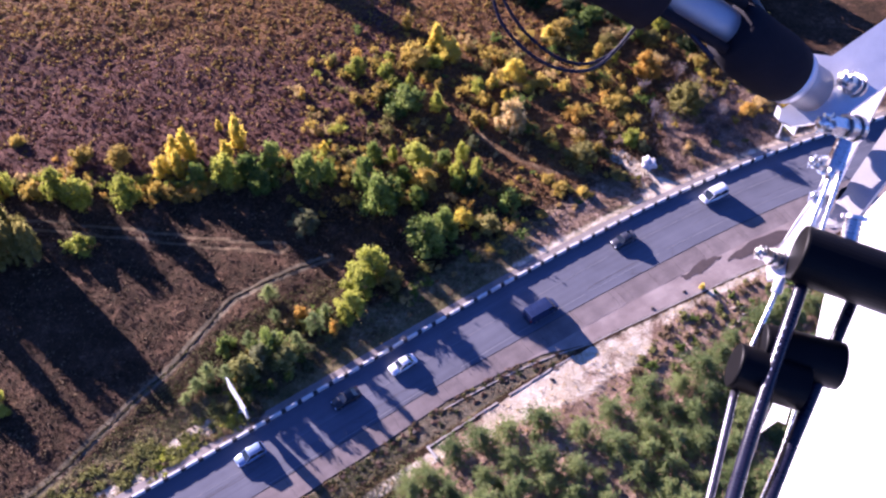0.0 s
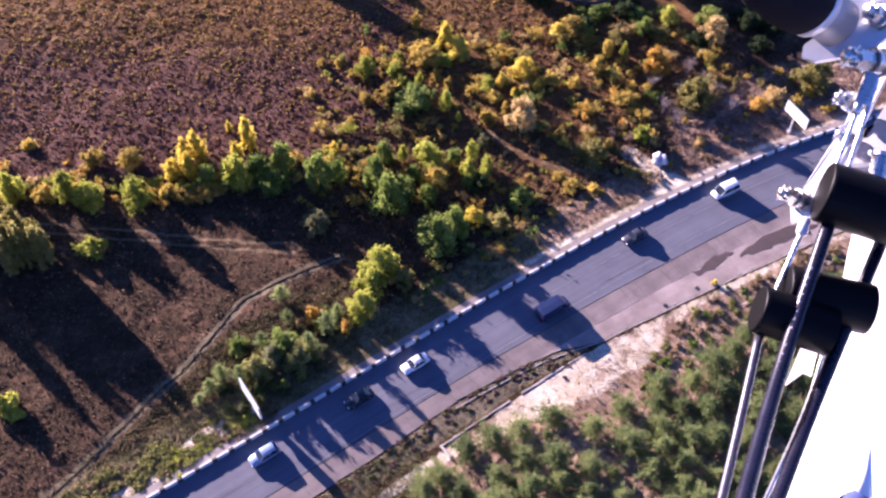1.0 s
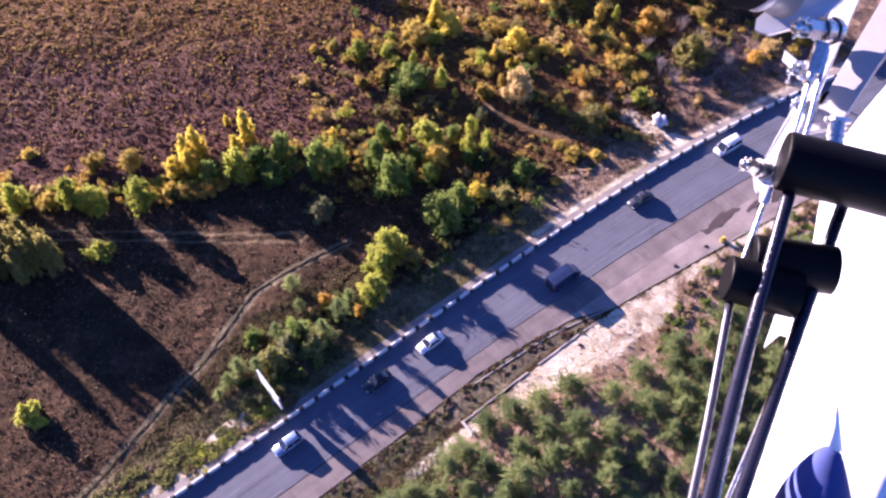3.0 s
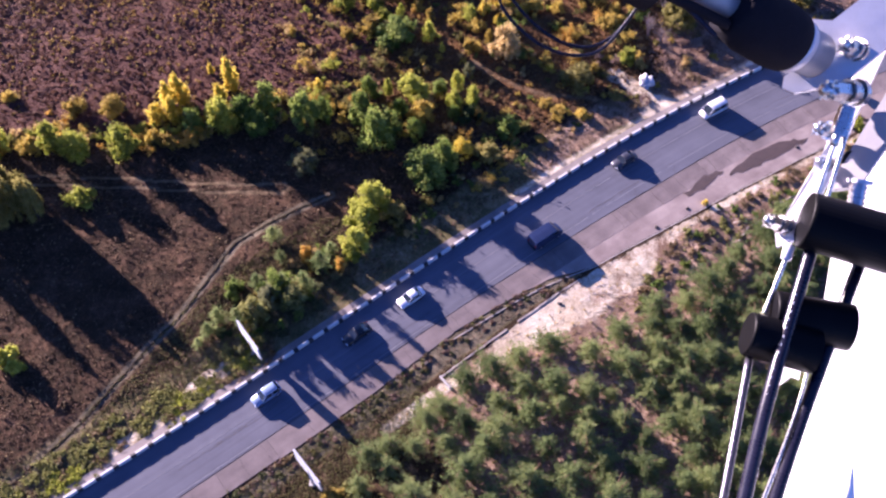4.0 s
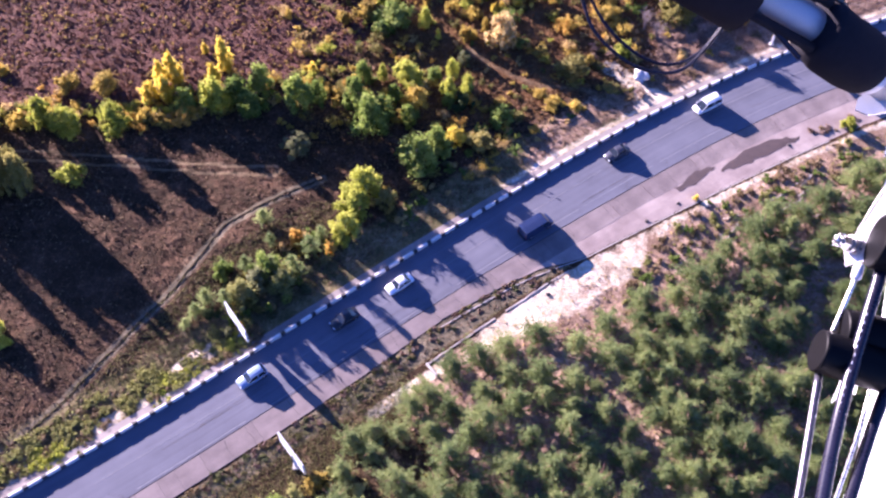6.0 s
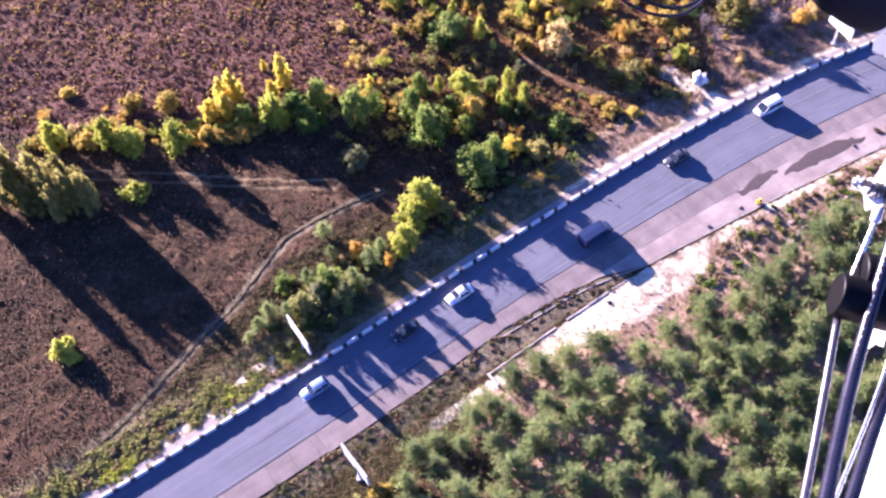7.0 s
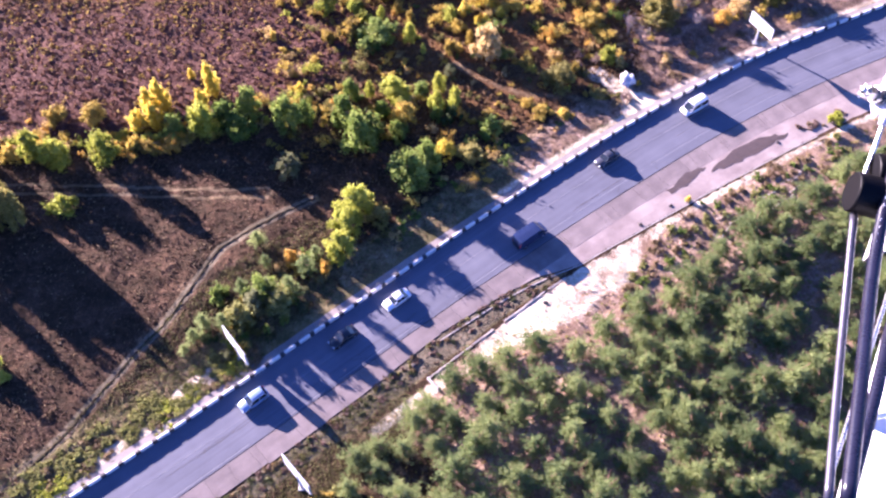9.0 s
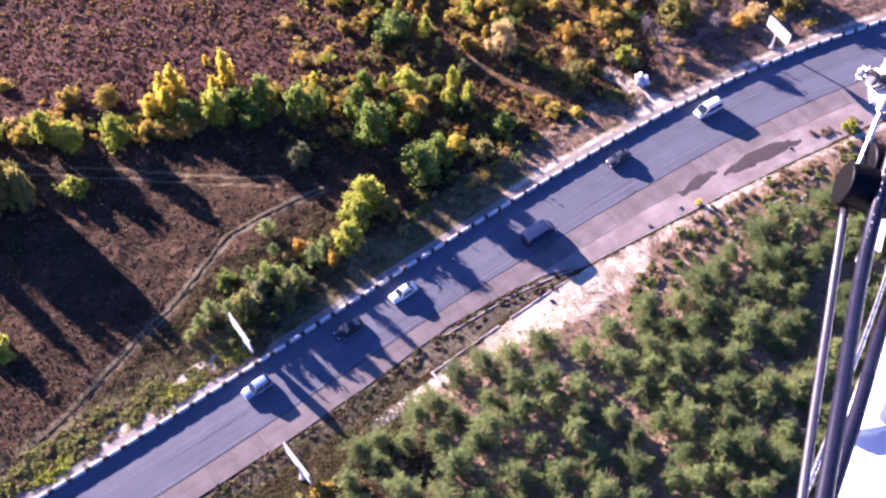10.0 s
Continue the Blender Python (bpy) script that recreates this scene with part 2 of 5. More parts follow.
def part(name, bm, material, parent, label="", smooth=False):
    ob = new(name, mesh_of(name, bm, material, smooth))
    ob.parent = parent
    if label:
        tagged(ob, label)
    return ob


def thing(name, m, label, category, group="", kind=""):
    ob = new(name)
    ob.empty_display_size = 0.2
    ob.matrix_basis = m
    return tagged(ob, label, category, group, kind)


def box(bm, c, s, bevel=0.0, rot=None):
    vs = bmesh.ops.create_cube(bm, size=1)["verts"]
    m = Matrix.Translation(c) @ (rot.to_4x4() if rot else Matrix()) @ Matrix.Diagonal((*s, 1))
    bmesh.ops.transform(bm, matrix=m, verts=vs)
    if bevel:
        es = {e for v in vs for e in v.link_edges}
        bmesh.ops.bevel(bm, geom=list(es), offset=bevel, segments=2, profile=0.7, affect="EDGES")
    return bm


def tube(bm, pts, radii, seg=10, caps=True):
    """A round tube through points, with a radius at each."""
    pts = [Vector(p) for p in pts]
    radii = [radii] * len(pts) if isinstance(radii, (int, float)) else radii
    rings, side = [], None
    for k, p in enumerate(pts):
        d = (pts[min(k + 1, len(pts) - 1)] - pts[max(k - 1, 0)]).normalized()
        if side is None:
            side = d.orthogonal().normalized()
        side = (side - d * side.dot(d)).normalized()
        up = d.cross(side)
        rings.append([bm.verts.new(p + radii[k] * (math.cos(a) * side + math.sin(a) * up)) for a in (2 * math.pi * j / seg for j in range(seg))])
    for a, b in zip(rings, rings[1:]):
        for j in range(seg):
            bm.faces.new((a[j], a[(j + 1) % seg], b[(j + 1) % seg], b[j]))
    if caps:
        bm.faces.new(rings[0][::-1])
        bm.faces.new(rings[-1])
    return bm


def smooth_line(pts, n=6):
    """More points along a Catmull-Rom line."""
    p = [Vector(q) for q in pts]
    p = [2 * p[0] - p[1]] + p + [2 * p[-1] - p[-2]]
    out = []
    for k in range(1, len(p) - 2):
        a, b, c, d = p[k - 1 : k + 3]
        for j in range(n):
            t = j / n
            out.append(0.5 * (2 * b + (c - a) * t + (2 * a - 5 * b + 4 * c - d) * t**2 + (3 * b - a - 3 * c + d) * t**3))
    return out + [p[-2]]


def plate(bm, outline, thick, normal):
    """A flat plate: outline extruded against the normal."""
    top = [bm.verts.new(Vector(p)) for p in outline]
    low = [bm.verts.new(Vector(p) - Vector(normal) * thick) for p in outline]
    bm.faces.new(top)
    bm.faces.new(low[::-1])
    for j in range(len(top)):
        k = (j + 1) % len(top)
        bm.faces.new((top[j], low[j], low[k], top[k]))
    bmesh.ops.recalc_face_normals(bm, faces=bm.faces)
    return bm


# ---- the road's line: the parapet, and offsets from it ----
def par_y(x):
    lim = max(-75.0, min(62.0, x))
    return 80.09 + 0.7607 * lim - 0.00086 * lim**2 - 0.00001846 * lim**3 + (x - lim) * par_slope(x)


def par_slope(x):
    lim = max(-75.0, min(62.0, x))
    return 0.7607 - 0.00172 * lim - 0.00005538 * lim**2


def on_road(x, off, z=0.0):
    """The point off metres from the parapet, to the road's side, abreast of the parapet's point at x."""
    s = par_slope(x)
    k = math.hypot(1, s)
    return Vector((x + off * s / k, par_y(x) - off / k, z))


def heading(x):
    return math.atan(par_slope(x))


def road_offset(x, y):
    xx = x
    for _ in range(5):
        s = par_slope(xx)
        off = ((x - xx) * s - (y - par_y(xx))) / math.hypot(1, s)
        xx = x - off * s / math.hypot(1, s)
    return off, xx


STATIONS = [-150 + 2.0 * k for k in range(0, 156)]


JOINT_X, JOINT_OFF = (-150, -22, -9, -2, 6, 14, 24, 50), (8.35, 8.35, 8.5, 8.65, 9.0, 9.2, 9.5, 9.6)
SHOULDER_X, SHOULDER_OFF = (-150, -22, -16, -8, -2, 2, 6, 8, 10.4, 14.3, 18.4, 26, 37, 50), (12.1, 11.9, 11.6, 11.25, 11.55, 12.1, 12.9, 14.0, 14.9, 15.3, 15.8, 16.5, 17.3, 17.75)
KERB_X, KERB_OFF = (-12, 2, 8, 12, 18, 26, 37, 50), (15.3, 15.2, 15.3, 15.4, 16.1, 16.8, 17.5, 17.95)
CURB_X, CURB_OFF = (-8, -4, 0, 3.5, 6.3, 8, 10.4, 14.3, 18.4, 26, 37, 50), (11.95, 12.25, 12.6, 13.1, 13.8, 14.3, 15.05, 15.45, 15.95, 16.65, 17.45, 17.9)
SAND_X, SAND_OFF = (-18, -11, -5, 4, 12, 19, 28, 39, 49), (18.0, 18.6, 20.0, 21.3, 22.3, 19.4, 18.2, 18.8, 19.5)


def shoulder_edge(x):
    return float(np.interp(x, SHOULDER_X, SHOULDER_OFF))


def joint_edge(x):
    return float(np.interp(x, JOINT_X, JOINT_OFF))


def slab_edge(x):
    return min(shoulder_edge(x), joint_edge(x) + 3.3)


def strip(name, off_a, off_b, z, thick, material, xs=STATIONS, cols=1, kind="structure", label="", category=""):
    """A slab along the road between two offsets (numbers or functions of x), with UV in metres."""
    fa = off_a if callable(off_a) else (lambda x: off_a)
    fb = off_b if callable(off_b) else (lambda x: off_b)
    bm = bmesh.new()
    uvl = bm.loops.layers.uv.new("UVMap")
    rows, along, last = [], 0.0, None
    for x in xs:
        p = on_road(x, 0)
        along += (p - last).length if last else 0
        last = p
        row = []
        for c in range(cols + 1):
            o = fa(x) + (fb(x) - fa(x)) * c / cols
            row.append((bm.verts.new(on_road(x, o, z)), along, o))
        row.insert(0, (bm.verts.new(on_road(x, fa(x), z - thick)), along, fa(x)))
        row.append((bm.verts.new(on_road(x, fb(x), z - thick)), along, fb(x)))
        rows.append(row)
    for a, b in zip(rows, rows[1:]):
        for j in range(len(a) - 1):
            q = (a[j], a[j + 1], b[j + 1], b[j])
            f = bm.faces.new([v[0] for v in q])
            for l, v in zip(f.loops, q):
                l[uvl].uv = (v[1], v[2])
    bmesh.ops.recalc_face_normals(bm, faces=bm.faces)
    ob = new(name, mesh_of(name, bm, material))
    return tagged(ob, label, category, "", kind)


# ---- ground: one sheet ----
TRACK_1 = [(-112, 95), (-72, 93.6), (-59, 92.7), (-46, 92.0), (-33, 90.8), (-26, 90.6)]
TRACK_2 = [(-18.5, 89.2), (-20.6, 88.2), (-26.8, 84.4), (-31.9, 80.6), (-34.6, 75.6), (-38.2, 69.0), (-41.3, 64.8), (-44.9, 59.5), (-49.3, 52.6), (-54.6, 46.2), (-66, 33)]
TRACK_3 = [(33.0, 104.3), (31.3, 106.0), (29.2, 109.4), (27.6, 111.2), (25.7, 112.5)]
TRACK_4 = [(26.2, 105.6), (21.3, 108.0), (13.6, 108.8), (7.6, 112.2), (3.2, 115.7)]


def seg_dist(px, py, line):
    best = np.full(px.shape, 1e9)
    for (ax, ay), (bx, by) in zip(line, line[1:]):
        dx, dy = bx - ax, by - ay
        t = np.clip(((px - ax) * dx + (py - ay) * dy) / (dx * dx + dy * dy), 0, 1)
        best = np.minimum(best, np.hypot(px - ax - t * dx, py - ay - t * dy))
    return best


def offsets(px, py):
    v = np.array([road_offset(float(a), float(b)) for a, b in zip(px, py)])
    return v[:, 0], v[:, 1]


def step(v, a, b):
    t = np.clip((v - a) / (b - a), 0, 1)
    return t * t * (3 - 2 * t)


def regions(px, py):
    off, along = offsets(px, py)
    up = -off
    edge = np.interp(px, [-150, -75, -48, -31, -20, -15, 0, 40, 80], [102, 102, 103, 107, 111, 116, 130, 160, 190])
    field = step(py, edge - 3, edge + 2)
    verge = step(up, 0.5, 1.5) * (1 - step(up, 5, 10))
    verge = np.maximum(verge, 0.72 * (off < 0) * step(-px, 16, 22) * (1 - step(up, 6, 11)))
    near = off > 0
    kerb = np.interp(along, KERB_X, KERB_OFF)
    low = np.interp(along, SAND_X, SAND_OFF)
    litter = near * step(off, kerb + 0.2, kerb + 1.2) * step(along, -20, -14)
    ditch = 0.72 * near * step(off, shoulder_np(along) - 0.4, shoulder_np(along) + 0.2) * (1 - step(off, kerb - 0.9, kerb - 0.1)) * (1 - step(along, 6, 10))
    patch = np.array([noise.noise((a * 0.22, b * 0.22, 5.0)) + 0.6 * noise.noise((a * 0.6, b * 0.6, 8.0)) for a, b in zip(px, py)])
    verge = np.maximum(verge, 0.62 * near * step(off, shoulder_np(along), shoulder_np(along) + 0.6) * (1 - step(off, kerb - 0.6, kerb)))
    sand = (0.56 + 0.46 * patch + 0.18 * np.exp(-(((along - 6) / 7) ** 2))) * near * step(off, kerb - 0.1, kerb + 0.3) * (1 - step(off, low - 1.6, low + 1.4)) * step(along, -13, -10)
    sand = np.maximum(sand, 0.66 * near * (1 - step(np.abs(off - 16.8), 0.5, 1.4)) * step(along, -23, -18) * (1 - step(along, -11, -8)))
    sand = np.maximum(sand, (0.62 + 0.25 * patch) * near * (1 - step(np.abs(off - kerb - 0.9), 0.3, 1.0)) * step(along, 14, 20))
    t1 = np.abs(seg_dist(px, py, TRACK_1) - 0.8)
    t2 = np.abs(seg_dist(px, py, TRACK_2) - 0.7)
    track = np.maximum(0.85 * (1 - step(t1, 0.1, 0.6)), 0.42 * (1 - step(t2, 0.15, 0.8)))
    ditch = np.maximum(ditch, 1.0 * (1 - step(seg_dist(px, py, TRACK_2), 0.45, 0.95)))
    verge = np.maximum(verge, 0.36 * (1 - step(seg_dist(px, py, [(a - 0.9, b + 0.8) for a, b in TRACK_2]), 0.4, 1.3)))
    track = np.maximum(track, 0.55 * (1 - step(seg_dist(px, py, TRACK_4), 0.4, 1.2)))
    sand = np.maximum(sand, 0.9 * (1 - step(seg_dist(px, py, TRACK_3), 0.9, 2.0)))
    sand = np.maximum(sand, 0.58 * step(along, 4, 12) * step(up, 0.9, 1.3) * (1 - step(up, 1.8, 3.2)))
    sand = np.maximum(sand, 1.0 * (1 - step(np.hypot(px - 31.8, (py - 105.6) * 1.2), 2.2, 4.0)))
    sand = np.maximum(sand, 0.9 * (1 - step(np.hypot((along + 30.6) / 2.6, up - 3.6), 0.9, 1.7)))
    sand = np.maximum(sand, (0.42 + 0.5 * patch) * step(-along, 27, 32) * step(up, 0.9, 1.4) * (1 - step(up, 2.4, 4.2)))
    verge = np.maximum(verge, 0.4 * near * step(off, 12.5, 14) * (1 - step(along, -16, -8)))
    litter = np.maximum(litter, 0.7 * step(px, 30, 36) * (1 - step(up, 14, 22)) * step(up, 0, 2))
    litter = np.maximum(litter, 0.62 * step(px, 6, 14) * step(up, 1.5, 2.5) * (1 - step(up, 6, 11)))
    far = np.maximum(0.8 * step(py, 112, 150) * step(-px, -10, 40) * field, 0.75 * step(py, 97, 103) * step(px, -20, -8) * (1 - step(px, 40, 55)) * step(up, 7, 12))
    return {"far": far, "field": field, "verge": verge, "litter": litter, "ditch": ditch, "sand": sand, "track": track}, off


def shoulder_np(x):
    return np.interp(x, SHOULDER_X, SHOULDER_OFF)


def ground_z(px, py, off):
    """The ground's height: flat by the road, uneven away from it."""
    rough = np.clip((-off - 2.5) / 6, 0, 1) * (off < 0) + np.clip((off - 17) / 6, 0, 1) * (off > 0)
    z = np.array([noise.noise((a * 0.06, b * 0.06, 0.0)) * 0.5 + noise.noise((a * 0.35, b * 0.35, 4.0)) * 0.22 + noise.noise((a * 0.9, b * 0.9, 9.0)) * 0.12 for a, b in zip(px, py)]) * rough
    inside = (np.abs(px) < 112) & (py > 14) & (py < 190)
    rise = 0.055 * step(px, 13, 17) * step(off, 9, 11) * (1 - step(off, 22, 26))
    return np.where(inside, z, 0) + rise - 0.06 * np.exp(-((seg_dist(px, py, TRACK_2) / 0.9) ** 2))


def stand(x, y):
    """The ground's height at one place."""
    return float(ground_z(np.array([x]), np.array([y]), np.array([road_offset(x, y)[0]]))[0]) - 0.04


def build_ground():
    core_x, core_y = np.arange(-112, 112.1, 0.6), np.arange(14, 190.1, 0.6)
    xs = np.r_[-2500, -900, -350, -180, core_x, 180, 350, 900, 2500]
    ys = np.r_[-2500, -900, -300, -100, -30, core_y, 260, 500, 1000, 2500]
    gx, gy = np.meshgrid(xs, ys)
    px, py = gx.ravel(), gy.ravel()
    masks, off = regions(px, py)
    z = ground_z(px, py, off)
    nx, ny = len(xs), len(ys)
    me = bpy.data.meshes.new("ground")
    faces = [(j * nx + i, j * nx + i + 1, (j + 1) * nx + i + 1, (j + 1) * nx + i) for j in range(ny - 1) for i in range(nx - 1)]
    me.from_pydata(np.c_[px, py, z].tolist(), [], faces)
    for name, v in masks.items():
        a = me.attributes.new(name, "FLOAT", "POINT")
        a.data.foreach_set("value", v.astype(np.float32))
    me.polygons.foreach_set("use_smooth", [True] * len(me.polygons))
    me.materials.append(M_GROUND)
    tagged(new("ground", me), "autumn ground of heath, dry grass, sand and pine litter", "ground", "", "structure")


build_ground()
strip("road", 0.38, joint_edge, 0.10, 0.3, M_ASPHALT, cols=6, label="two-lane grey asphalt road with worn lanes", category="road")
strip("walkway", lambda x: -float(np.interp(x, (2, 12), (1.3, 1.2))), -0.03, 0.12, 0.3, M_WALKWAY, label="pale dusty concrete walkway behind the parapet", category="walkway")


# ---- vegetation ----
def leaves_of(pos, nrm, size, aspect, rng):
    """Small three-cornered leaf clumps: arrays of vertices and faces."""
    n = len(pos)
    a = np.cross(nrm, rng.normal(size=(n, 3)))
    a /= np.linalg.norm(a, axis=1)[:, None] + 1e-9
    b = np.cross(nrm, a)
    s = size[:, None]
    v = np.stack([pos - a * s - b * s * aspect, pos + a * s * 1.1, pos - a * s * 0.6 + b * s * aspect * 1.3 + nrm * s * 0.25], 1).reshape(-1, 3)
    return v, np.arange(3 * n).reshape(n, 3)


def mesh_from(name, v, f, material):
    me = bpy.data.meshes.new(name)
    me.from_pydata(v.tolist(), [], f.tolist())
    me.materials.append(material)
    return me


def crown_mesh(name, material, height, radius, base, blobs, leaves, leaf, rng, taper=0.3, stretch=1.25, spread=(0.16, 0.34), core=0.42):
    """A crown of leaf clumps gathered in uneven upright bunches, with gaps between them; each bunch has its own tone."""
    cs, rs = [], []
    for k in range(blobs):
        h = (k + rng.uniform(0, 1)) / blobs
        w = radius * (1 - h) ** (0.3 + taper) * min(1.0, 0.62 + 1.3 * h)
        a, d = 2.4 * k + rng.uniform(-0.7, 0.7), rng.uniform(0.35, 1.15)
        cs.append((math.cos(a) * w * d, math.sin(a) * w * d, base + (height - base) * (0.06 + 0.84 * h)))
        rs.append(radius * rng.uniform(*spread) * (1.1 - 0.35 * h))
    cs.append((0, 0, base + (height - base) * 0.45)), rs.append(radius * core)
    cs.append((radius * 0.08, -radius * 0.05, base + (height - base) * 0.8)), rs.append(radius * 0.2)
    cs, rs = np.array(cs), np.array(rs)
    pick = rng.choice(len(rs), leaves, p=rs**2 / (rs**2).sum())
    d = rng.normal(size=(leaves, 3))
    d[:, 2] = d[:, 2] * 0.9 + 0.3
    d /= np.linalg.norm(d, axis=1)[:, None]
    out = 0.25 + 0.66 * np.abs(rng.normal(size=leaves)) + 0.2 * rng.uniform(size=leaves)
    pos = cs[pick] + d * (rs[pick] * out)[:, None] * np.array([1, 1, stretch])
    nrm = d + rng.normal(size=(leaves, 3)) * 0.8
    nrm /= np.linalg.norm(nrm, axis=1)[:, None]
    inner = rng.uniform(size=leaves) < 0.12
    pos = np.where(inner[:, None], cs[pick] + d * (rs[pick] * 0.5)[:, None], pos)
    v, f = leaves_of(pos, nrm, np.where(inner, 1.9, 1.0) * leaf * rng.uniform(0.55, 1.45, leaves), 0.7, rng)
    return toned(mesh_from(name, v, f, material), np.repeat(rng.uniform(0, 1, len(rs))[pick], 3))


def toned(me, tone):
    """Gives each leaf its bunch's tone."""
    a = me.attributes.new("tone", "FLOAT", "POINT")
    a.data.foreach_set("value", tone.astype(np.float32))
    return me


def trunk_mesh(name, material, height, radius, limbs, rng, reach=0.55, start=0.3):
    bm = bmesh.new()
    lean = rng.uniform(-0.06, 0.06, 2) * height
    tube(bm, [(0, 0, -0.15), (lean[0] * 0.2, lean[1] * 0.2, height * 0.3), (lean[0], lean[1], height * 0.9)], [radius * 1.25, radius * 0.8, radius * 0.2], 7)
    for k in range(limbs):
        h = height * (start + (0.85 - start) * (k + 0.5) / limbs)
        a = 2.4 * k + rng.uniform(-0.4, 0.4)
        r = height * reach * rng.uniform(0.28, 0.5)
        c, s = math.cos(a), math.sin(a)
        p = Vector((lean[0] * h / height, lean[1] * h / height, h))
        tube(bm, [p, p + Vector((c * r * 0.5, s * r * 0.5, r * 0.25)), p + Vector((c * r, s * r, r * 0.7))], [radius * 0.45, radius * 0.3, radius * 0.1], 5)
    return mesh_of(name, bm, material, True)


KIND_WORDS = {"green": "green", "dark": "dark green", "lime": "yellow-green", "yellow": "bright yellow", "orange": "orange", "tan": "pale tan",
              "olive": "olive-brown", "sage": "sage-green", "hay": "straw-coloured", "gold": "golden brown", "grey": "grey-green", "ash": "pinkish brown", "moss": "mossy green"}
BANK = {}


def plant(kind, shape, x, y, height, radius, turn, rng):
    """A broadleaf tree or bush; alike ones share their meshes, sized by the copy's scale."""
    variant = (kind, shape, int(rng.integers(0, 4)))
    if variant not in BANK:
        r = np.random.default_rng(len(BANK) + 5)
        if shape == "tree":
            me = [trunk_mesh("trunk", M_BARK, 1 * 5.0, 0.13, 6, r), crown_mesh("crown", LEAF[kind], 5.0, 2.0, 0.05, 34, 4600, 0.125, r, 0.08, 1.75, (0.12, 0.27), 0.38)]
        elif shape == "poplar":
            me = [trunk_mesh("trunk", M_BARK, 5.0, 0.10, 7, r, 0.3), crown_mesh("crown", LEAF[kind], 5.0, 1.35, 0.1, 26, 4400, 0.11, r, 0.3, 2.3, (0.14, 0.27), 0.34)]
        else:
            me = [trunk_mesh("trunk", M_TWIG, 1.3, 0.04, 5, r, 0.9, 0.1), crown_mesh("crown", LEAF[kind], 1.5, 1.0, 0.05, 14, 1700, 0.09, r, 0.1, 2.0, (0.14, 0.32), 0.26)]
        BANK[variant] = me
    base = {"tree": (5.0, 2.0), "poplar": (5.0, 1.35), "bush": (1.5, 1.0)}[shape]
    word = {"tree": "tree", "poplar": "young poplar", "bush": "bush"}[shape]
    s = radius / base[1]
    k = 1.0 if shape == "bush" else 1.16 if kind == "green" and shape == "tree" else 1.05
    m = Matrix.Translation((x, y, stand(x, y))) @ Matrix.Rotation(turn, 4, "Z") @ Matrix.Diagonal((s * k * 1.02, s * k * 1.02, k * height / base[0], 1))
    ob = thing({"tree": "tree", "poplar": "poplar", "bush": "bush"}[shape], m, f"{KIND_WORDS[kind]} autumn {word} with dense leaves on dry ground",
               "bush" if shape == "bush" else "tree", "roadside trees" if shape != "bush" else "heath bushes")
    for name, me in zip(("trunk", "crown"), BANK[variant]):
        c = new(name, me)
        c.parent = ob
    return ob


def pine_meshes(seed):
    r = np.random.default_rng(seed)
    h = 8.0
    trunk = trunk_mesh("trunk", M_PINE_BARK, h, 0.15, 8, r, 0.42, 0.4)
    cs, rs = [], []
    for level in range(10):  # whorls of branches, each carrying needle tufts out to its tip
        f = (level + r.uniform(-0.2, 0.2)) / 10
        reach, count, a0 = 2.9 * (1 - f) ** 0.7 * min(1.0, 0.78 + 1.3 * f), int(r.integers(5, 8)), r.uniform(0, 6.28)
        for k in range(count):
            a, w = a0 + 6.28 * k / count + r.uniform(-0.25, 0.25), reach * r.uniform(0.6, 1.12)
            for q in (0.3, 0.55, 0.78, 1.0):
                side = r.uniform(-0.16, 0.16) * w
                cs.append((math.cos(a) * w * q - math.sin(a) * side, math.sin(a) * w * q + math.cos(a) * side, h * (0.16 + 0.78 * f) + 0.5 * q * q * w * 0.5 + r.uniform(-0.12, 0.12)))
                rs.append((0.36 - 0.17 * q) * r.uniform(0.7, 1.2) * (1.05 - 0.3 * f))
    for q in (0.93, 0.97, 1.0):
        cs.append((0, 0, h * q)), rs.append(0.22)
    cs, rs = np.array(cs), np.array(rs)
    n = 4800
    pick = r.choice(len(rs), n, p=rs**2 / (rs**2).sum())
    d = r.normal(size=(n, 3))
    d[:, 2] = np.abs(d[:, 2]) * 0.9 + d[:, 2] * 0.1
    d /= np.linalg.norm(d, axis=1)[:, None]
    pos = cs[pick] + d * (rs[pick] * (0.35 + 0.62 * np.abs(r.normal(size=n))))[:, None] * np.array([1, 1, 0.9])
    out = d + r.normal(size=(n, 3)) * 0.3 + np.array([0, 0, 0.45])
    out /= np.linalg.norm(out, axis=1)[:, None]
    side = np.cross(out, r.normal(size=(n, 3)))
    side /= np.linalg.norm(side, axis=1)[:, None]
    s = r.uniform(0.12, 0.28, n)[:, None]
    v = np.stack([pos - out * s * 0.8 - side * s * 0.19, pos + out * s * 2.0, pos - out * s * 0.6 + side * s * 0.20], 1).reshape(-1, 3)
    return trunk, toned(mesh_from("crown", v, np.arange(3 * n).reshape(n, 3), LEAF["pine"]), np.repeat(r.uniform(0, 1, len(rs))[pick], 3))


PINES = [pine_meshes(s) for s in (11, 12, 13, 14, 15, 16)]


def pine(x, y, height, width, turn, v, label):
    lop = 1 + 0.16 * math.sin(turn * 7)
    m = Matrix.Translation((x, y, stand(x, y))) @ Matrix.Rotation(turn, 4, "Z") @ Matrix.Diagonal((width / 5 * lop, width / 5 / lop, height / 8, 1))
    ob = thing("pine", m, label, "pine tree", "young pine wood")
    for name, me in zip(("trunk", "crown"), PINES[v % 6]):
        c = new(name, me)
        c.parent = ob
    return ob


